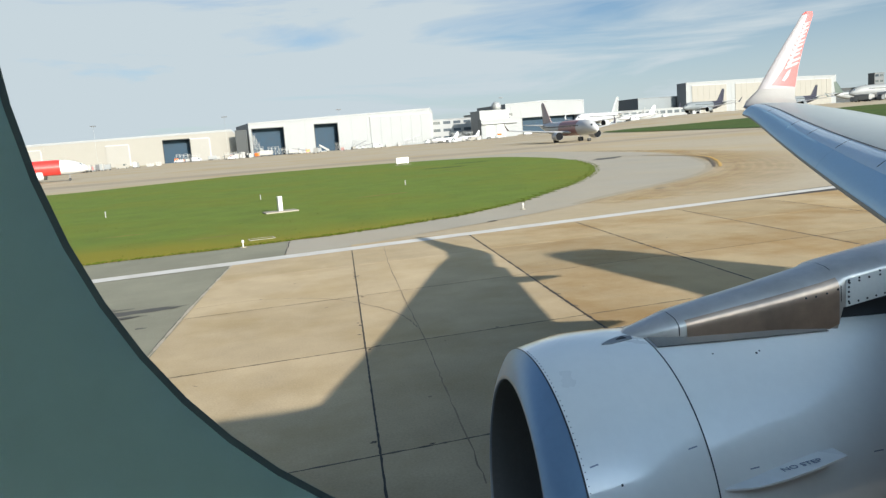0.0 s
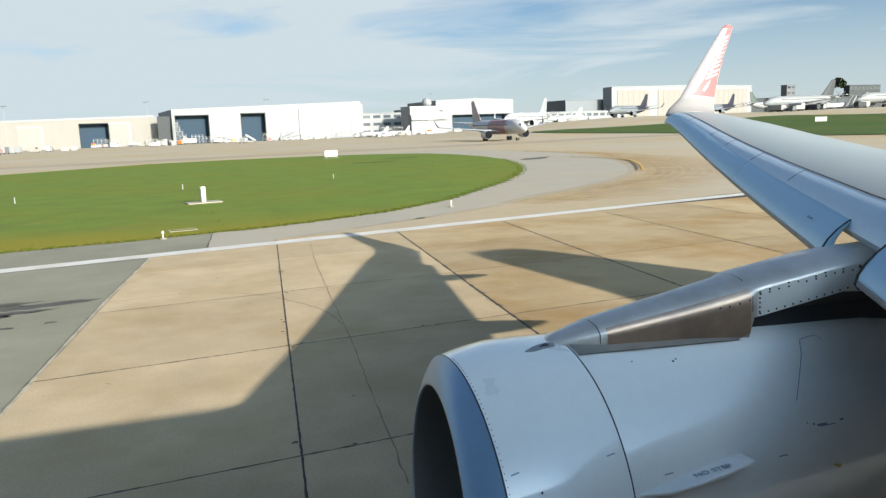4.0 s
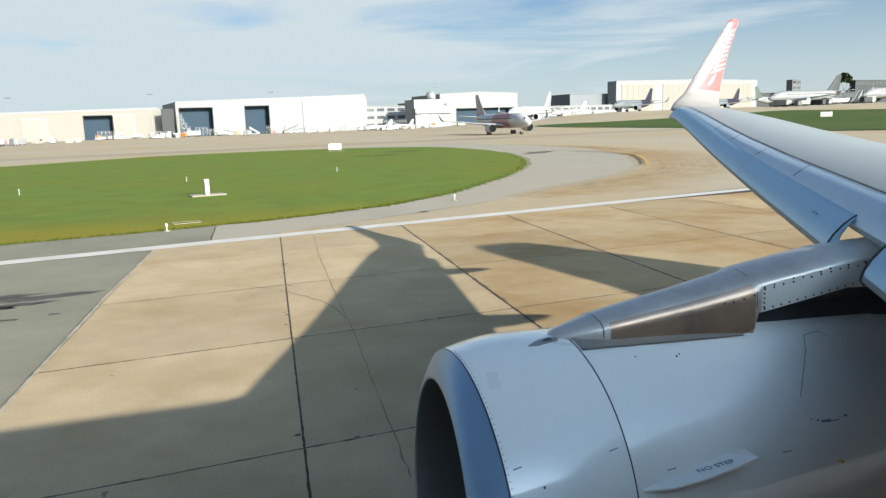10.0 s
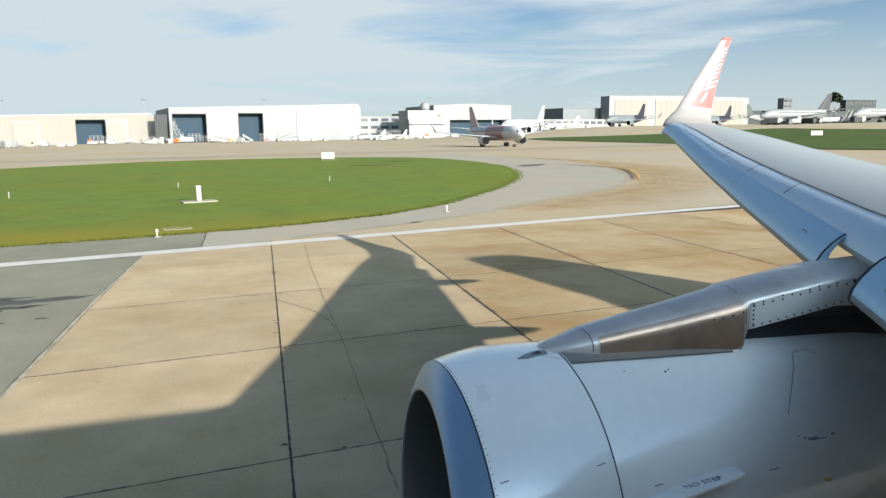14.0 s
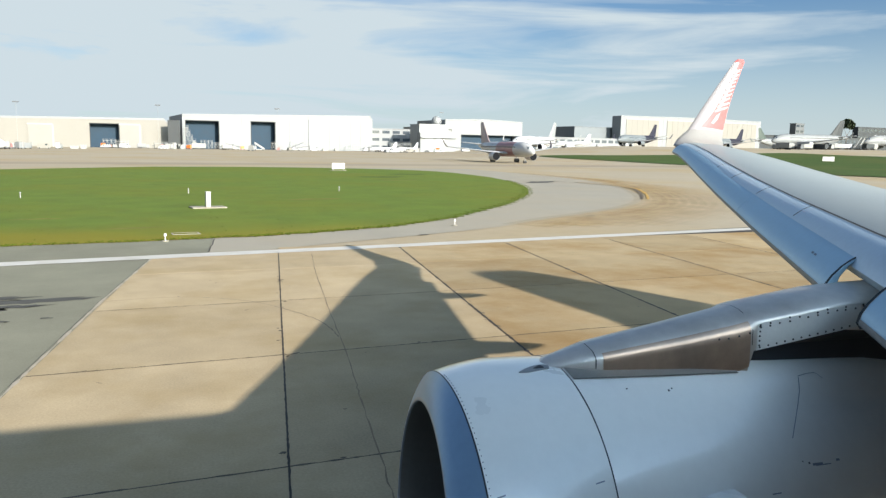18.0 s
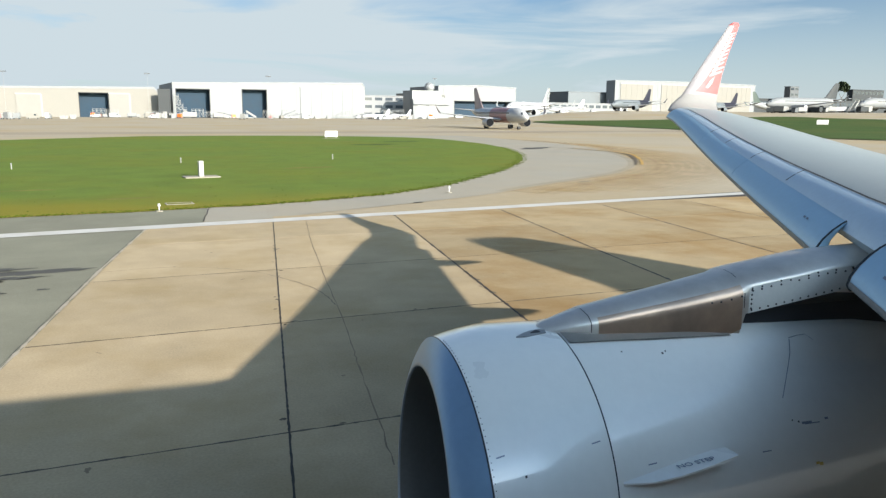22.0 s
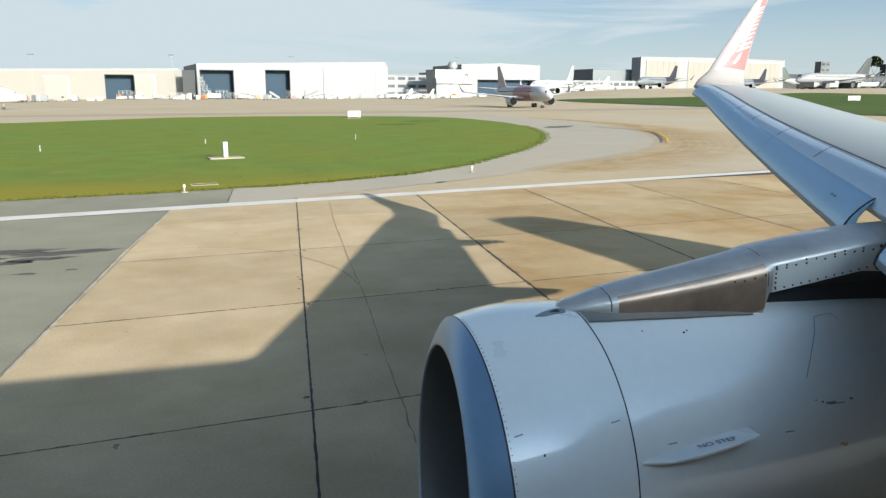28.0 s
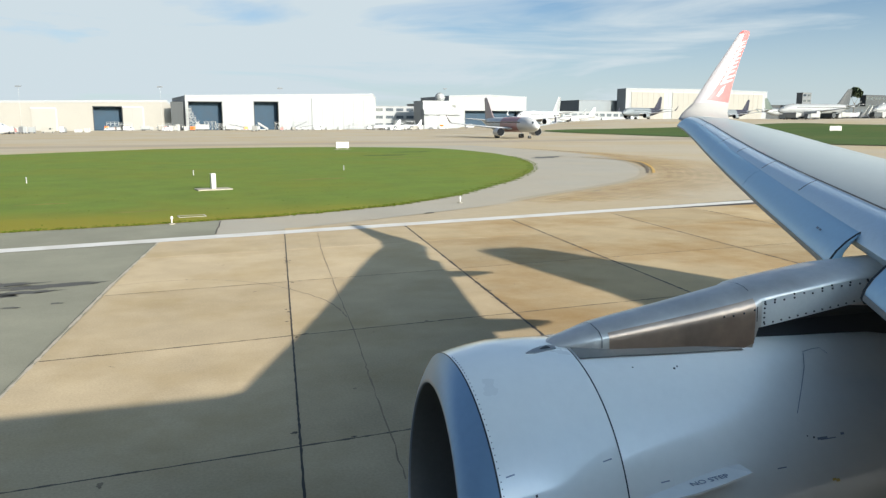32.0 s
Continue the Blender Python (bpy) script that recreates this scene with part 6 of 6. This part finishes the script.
for k, cover in enumerate((0.15, 0.14, 0.13, 0.12, 0.1, 0.09, 0.07, 0.05, 0.04, 0.03)):
    off = 0.9 + 0.9 * k
    rim = [(x + off * 0.8, y - off * 0.45) for x, y in outer[8 + k // 2:52 - k]]
    part("dust_band", ribbon(rim, 3.0, -0.009 + 0.0006 * k), dusty("yellow_dust", (0.41, 0.26, 0.085), cover), shoulder, "yellow dust along the shoulder edge")
yellow_far = smooth_line([(48.2, 92), (49.05, 84.5), (48.7, 80.4), (47.5, 76.2), (44.1, 69.4), (41.5, 64.8), (38.7, 60.3)], 10)
tagged(part("taxi_line", ribbon(yellow_far, 0.26, 0.006, 0.4, random.Random(5)), M["yellowdust"]), "faded yellow line along the shoulder", "road marking", kind="structure")

# ---- further along the runway ----
airliner("red and white airliner rolling past on the far taxiway", M["white"], M["red"], belly=M["red"], m=pose(-50, 226, 0, 0, 0, 9.8), engine=M["white"])


def on_run(x, off, z=0.006):
    return (x, 31.17 + RUN * x + off, z)


def paint_block(name, label, x0, x1, o0, o1, mat="line"):
    q = [on_run(x0, o0), on_run(x1, o0), on_run(x1, o1), on_run(x0, o1)]
    bm = bmesh.new()
    bm.faces.new([bm.verts.new(v) for v in q])
    tagged(part(name, bm, M[mat]), label, "road marking", "runway markings", kind="structure")
    g = 0.18
    bm = bmesh.new()
    ring_o = [bm.verts.new((v[0], v[1], 0.003)) for v in (on_run(x0 - g, o0 - g), on_run(x1 + g, o0 - g), on_run(x1 + g, o1 + g), on_run(x0 - g, o1 + g))]
    ring_i = [bm.verts.new((v[0], v[1], 0.003)) for v in q]
    for k in range(4):
        h = (k + 1) % 4
        bm.faces.new((ring_o[k], ring_o[h], ring_i[h], ring_i[k]))
    tagged(part("marking_border", bm, M["black"]), "black border round a runway marking", "road marking", kind="structure")


for k in range(6):
    paint_block("threshold_stripe", "long white runway threshold stripe", -78, -48, -10.5 - 3.6 * k, -8.7 - 3.6 * k)
paint_block("aiming_point", "broad white aiming point block", -620, -560, -22, -13)
paint_block("touchdown_mark", "white touchdown zone block", -415, -392, -20, -17)
for k in range(8):
    x = -470 - 30 * k
    for o in (-16, -18.2, -20.4):
        th = thing("touchdown_light", "flush round touchdown zone light in the runway", "runway light", "touchdown zone lights", m=pose(*on_run(x, o, -0.01)))
        part("rim", tubes(((0, 0, 0), (0, 0, 0.015), 0.24, 0.22, 16)), M["concrete2"], th)
        part("lens", tubes(((0, 0, 0.015), (0, 0, 0.025), 0.1, 0.08, 12)), M["glass"], th)
ex = smooth_line([(-560, -82), (-640, -90), (-690, -86), (-712, -70), (-716, -40), (-716, 40)], 12)
tagged(part("taxi_line_border", ribbon(ex, 0.5, 0.010), M["black"]), "black border of the exit taxi line", "road marking", kind="structure")
tagged(part("taxi_line", ribbon(ex, 0.26, 0.014), M["yellow"]), "yellow exit taxi line curving off the runway", "road marking", kind="structure")
tagged(part("taxiway", sheet([(-760, -92), (-670, -80), (-672, 60), (-770, 60)], 0.012), M["apron"]), "tan concrete exit taxiway across the grass", "taxiway", kind="structure")
sign(-655, -50, 3.0, 1.4, 9)
sign(-790, -70, 3.6, 1.6, 9)

tower = thing("control_tower", "white round airport control tower with ringed cab", "control tower", m=pose(-450, 1050, 0))
part("shaft", lathe([(0, 5.2), (20, 4.2), (44, 3.9), (50, 6.5)], lambda x: (0, 0), 24), M["hangar"], tower, m=pose(0, 0, 0, 0, -90, 0))
for k, (z, r) in enumerate(((50, 7.5), (55, 9.5), (60, 8.0))):
    part("gallery", tubes(((0, 0, z), (0, 0, z + 2.2), r, r, 28)), M["hangar"], tower)
    part("window_ring", tubes(((0, 0, z + 2.2), (0, 0, z + 5), r - 0.8, r - 0.4, 28)), M["glass"], tower)
part("cab_roof", tubes(((0, 0, 65), (0, 0, 66.5), 8.6, 7.5, 28)), M["hangar"], tower)
part("mast", tubes(((0, 0, 66.5), (0, 0, 72), 0.3, 0.1, 8)), M["steel"], tower)
for x, y, w, h in ((-590, 980, 95, 46), (-425, 1010, 40, 34), (-760, 960, 80, 44)):
    th = thing("office_building", "blue glass office building behind the terminal", "building", "blue glass buildings", m=pose(x, y, 0, 0, 0, ANG))
    part("core", boxes((0, w, 0, 40, 0, h)), M["blueglass"], th, "blue curtain wall")
    for f in range(1, int(h / 5)):
        part("floor_band", boxes((-0.2, w + 0.2, -0.25, 0, f * 5 - 0.4, f * 5)), M["steel"], th)
    part("roof", boxes((-0.5, w + 0.5, -0.5, 40.5, h, h + 1.2)), M["steel"], th)
block("terminal_building", "long grey passenger terminal with dark openings", -900, -480, 20, 640, M["steel"], floors=3)
block("terminal_building", "white pier of the terminal with windows", -1020, -905, 15, 560, M["hangar"], floors=2)
for x in (-330, -410):
    hangar("low grey hangar with a dark open doorway", x, x + 62, 17, 600, M["steel"], [(x + 12, x + 46, 11.0)])

# ---- grass tufts on the near part of the island ----
rt = random.Random(9)
gv, gf = [], []
near_edge = grass_line[:60]


def inside_island(x, y):
    lo = interp(x, [(p[0], p[1]) for p in grass_line[:44]])
    return y > lo + 0.05 and x < 33


while len(gf) < 9000:
    if rt.random() < 0.93:
        k = rt.randrange(len(near_edge) - 1)
        x, y = near_edge[k][0] + rt.uniform(-0.6, 0.6), near_edge[k][1] + rt.uniform(0.02, 0.6)
    else:
        x, y = rt.uniform(-16, 33), 34 + abs(rt.gauss(0, 16))
        if not inside_island(x, y):
            continue
    h, a = rt.uniform(0.02, 0.055), rt.uniform(0, math.tau)
    for b in range(3):
        a += 2.1
        i = len(gv)
        w = rt.uniform(0.02, 0.05)
        gv += [(x + w * math.cos(a), y + w * math.sin(a), 0.0), (x - w * math.cos(a), y - w * math.sin(a), 0.0), (x + rt.uniform(-0.06, 0.06), y + rt.uniform(-0.06, 0.06), h)]
        gf.append((i, i + 1, i + 2))
gm = bpy.data.meshes.new("grass_tufts")
gm.from_pydata(gv, [], gf)
gm.materials.append(M["tuft"])
tagged(new("grass_tufts", gm), "short green grass tufts on the island", "grass", kind="stuff")
for x, y, a, b, rz, q in ((-3.5, 41.5, 2.2, 0.5, 12, 91), (8.5, 62, 3.0, 0.9, 10, 92), (21, 118, 5, 1.5, 15, 93), (-9, 47, 2.0, 0.6, 5, 94), (24, 96, 4, 1.2, 20, 95)):
    tar("bare_patch", x, y, a, b, rz, q, "drygrass", island, 0.010)
for x, y, a, b, rz, q in ((24, 106, 5, 2.6, 12, 96), (31, 117, 5, 2.2, 14, 99)):
    tar("clover_patch", x, y, a, b, rz, q, "fargrass", island, 0.013)

# slat ends and their small stencil marks
near_slats = sorted((o for o in wing_near.children if o.name.startswith("slat")), key=lambda o: min(v.co.y for v in o.data.vertices))


def slat_point(y, u, w, off=0.004):
    k, z = interp(y, SC), interp(y, LE_Z)
    return Vector((le(y) + u * k - off * 0.6, y, z + w * k + off))


for sl, y0, y1 in zip(near_slats, (0.65, 4.4, 7.67, 10.51, 13.1), (3.72, 7.66, 10.5, 13.09, 15.75)):
    rings = []
    for k in range(9):
        y = y0 + (y1 - y0) * k / 8
        x, z, q = le(y), interp(y, LE_Z), interp(y, SC)
        rings.append([(x + a * q, y, z + b * q) for a, b in ((0.05, -0.052), (-0.004, -0.012), (-0.006, 0.004), (0.004, 0.03), (0.03, 0.0))])
    part("leading_edge_strip", loft(rings), M["lestrip"], sl, "strip painting the slat's dark underside and ground reflection", smooth=True)
for sl, y in ((near_slats[1], 4.398), (near_slats[0], 3.724)):
    bm = bmesh.new()
    ring_a = [bm.verts.new((le(y) + u * interp(y, SC), y, interp(y, LE_Z) + w * interp(y, SC))) for u, w in SLAT]
    ring_b = [bm.verts.new((le(y) + (0.16 + (u - 0.16) * 1.03) * interp(y, SC), y + 0.02, interp(y, LE_Z) + (0.12 + (w - 0.12) * 1.03) * interp(y, SC))) for u, w in SLAT]
    for i in range(len(SLAT)):
        k = (i + 1) % len(SLAT)
        bm.faces.new((ring_a[i], ring_a[k], ring_b[k], ring_b[i]))
    part("end_seal", bm, M["dark"], sl, "black seal at the slat end")
for sl, y0, u0 in ((near_slats[1], 4.9, 0.12), (near_slats[1], 4.97, 0.12), (near_slats[0], 3.3, 0.10), (near_slats[0], 3.37, 0.10)):
    bm = bmesh.new()
    w0, w1 = interp(u0, SLAT[:6]), interp(u0 + 0.018, SLAT[:6])
    bm.faces.new([bm.verts.new(slat_point(y, u, w)) for y, u, w in ((y0, u0, w0), (y0 + 0.045, u0, w0), (y0 + 0.045, u0 + 0.018, w1), (y0, u0 + 0.018, w1))])
    part("stencil_mark", bm, M["stencil"], sl)
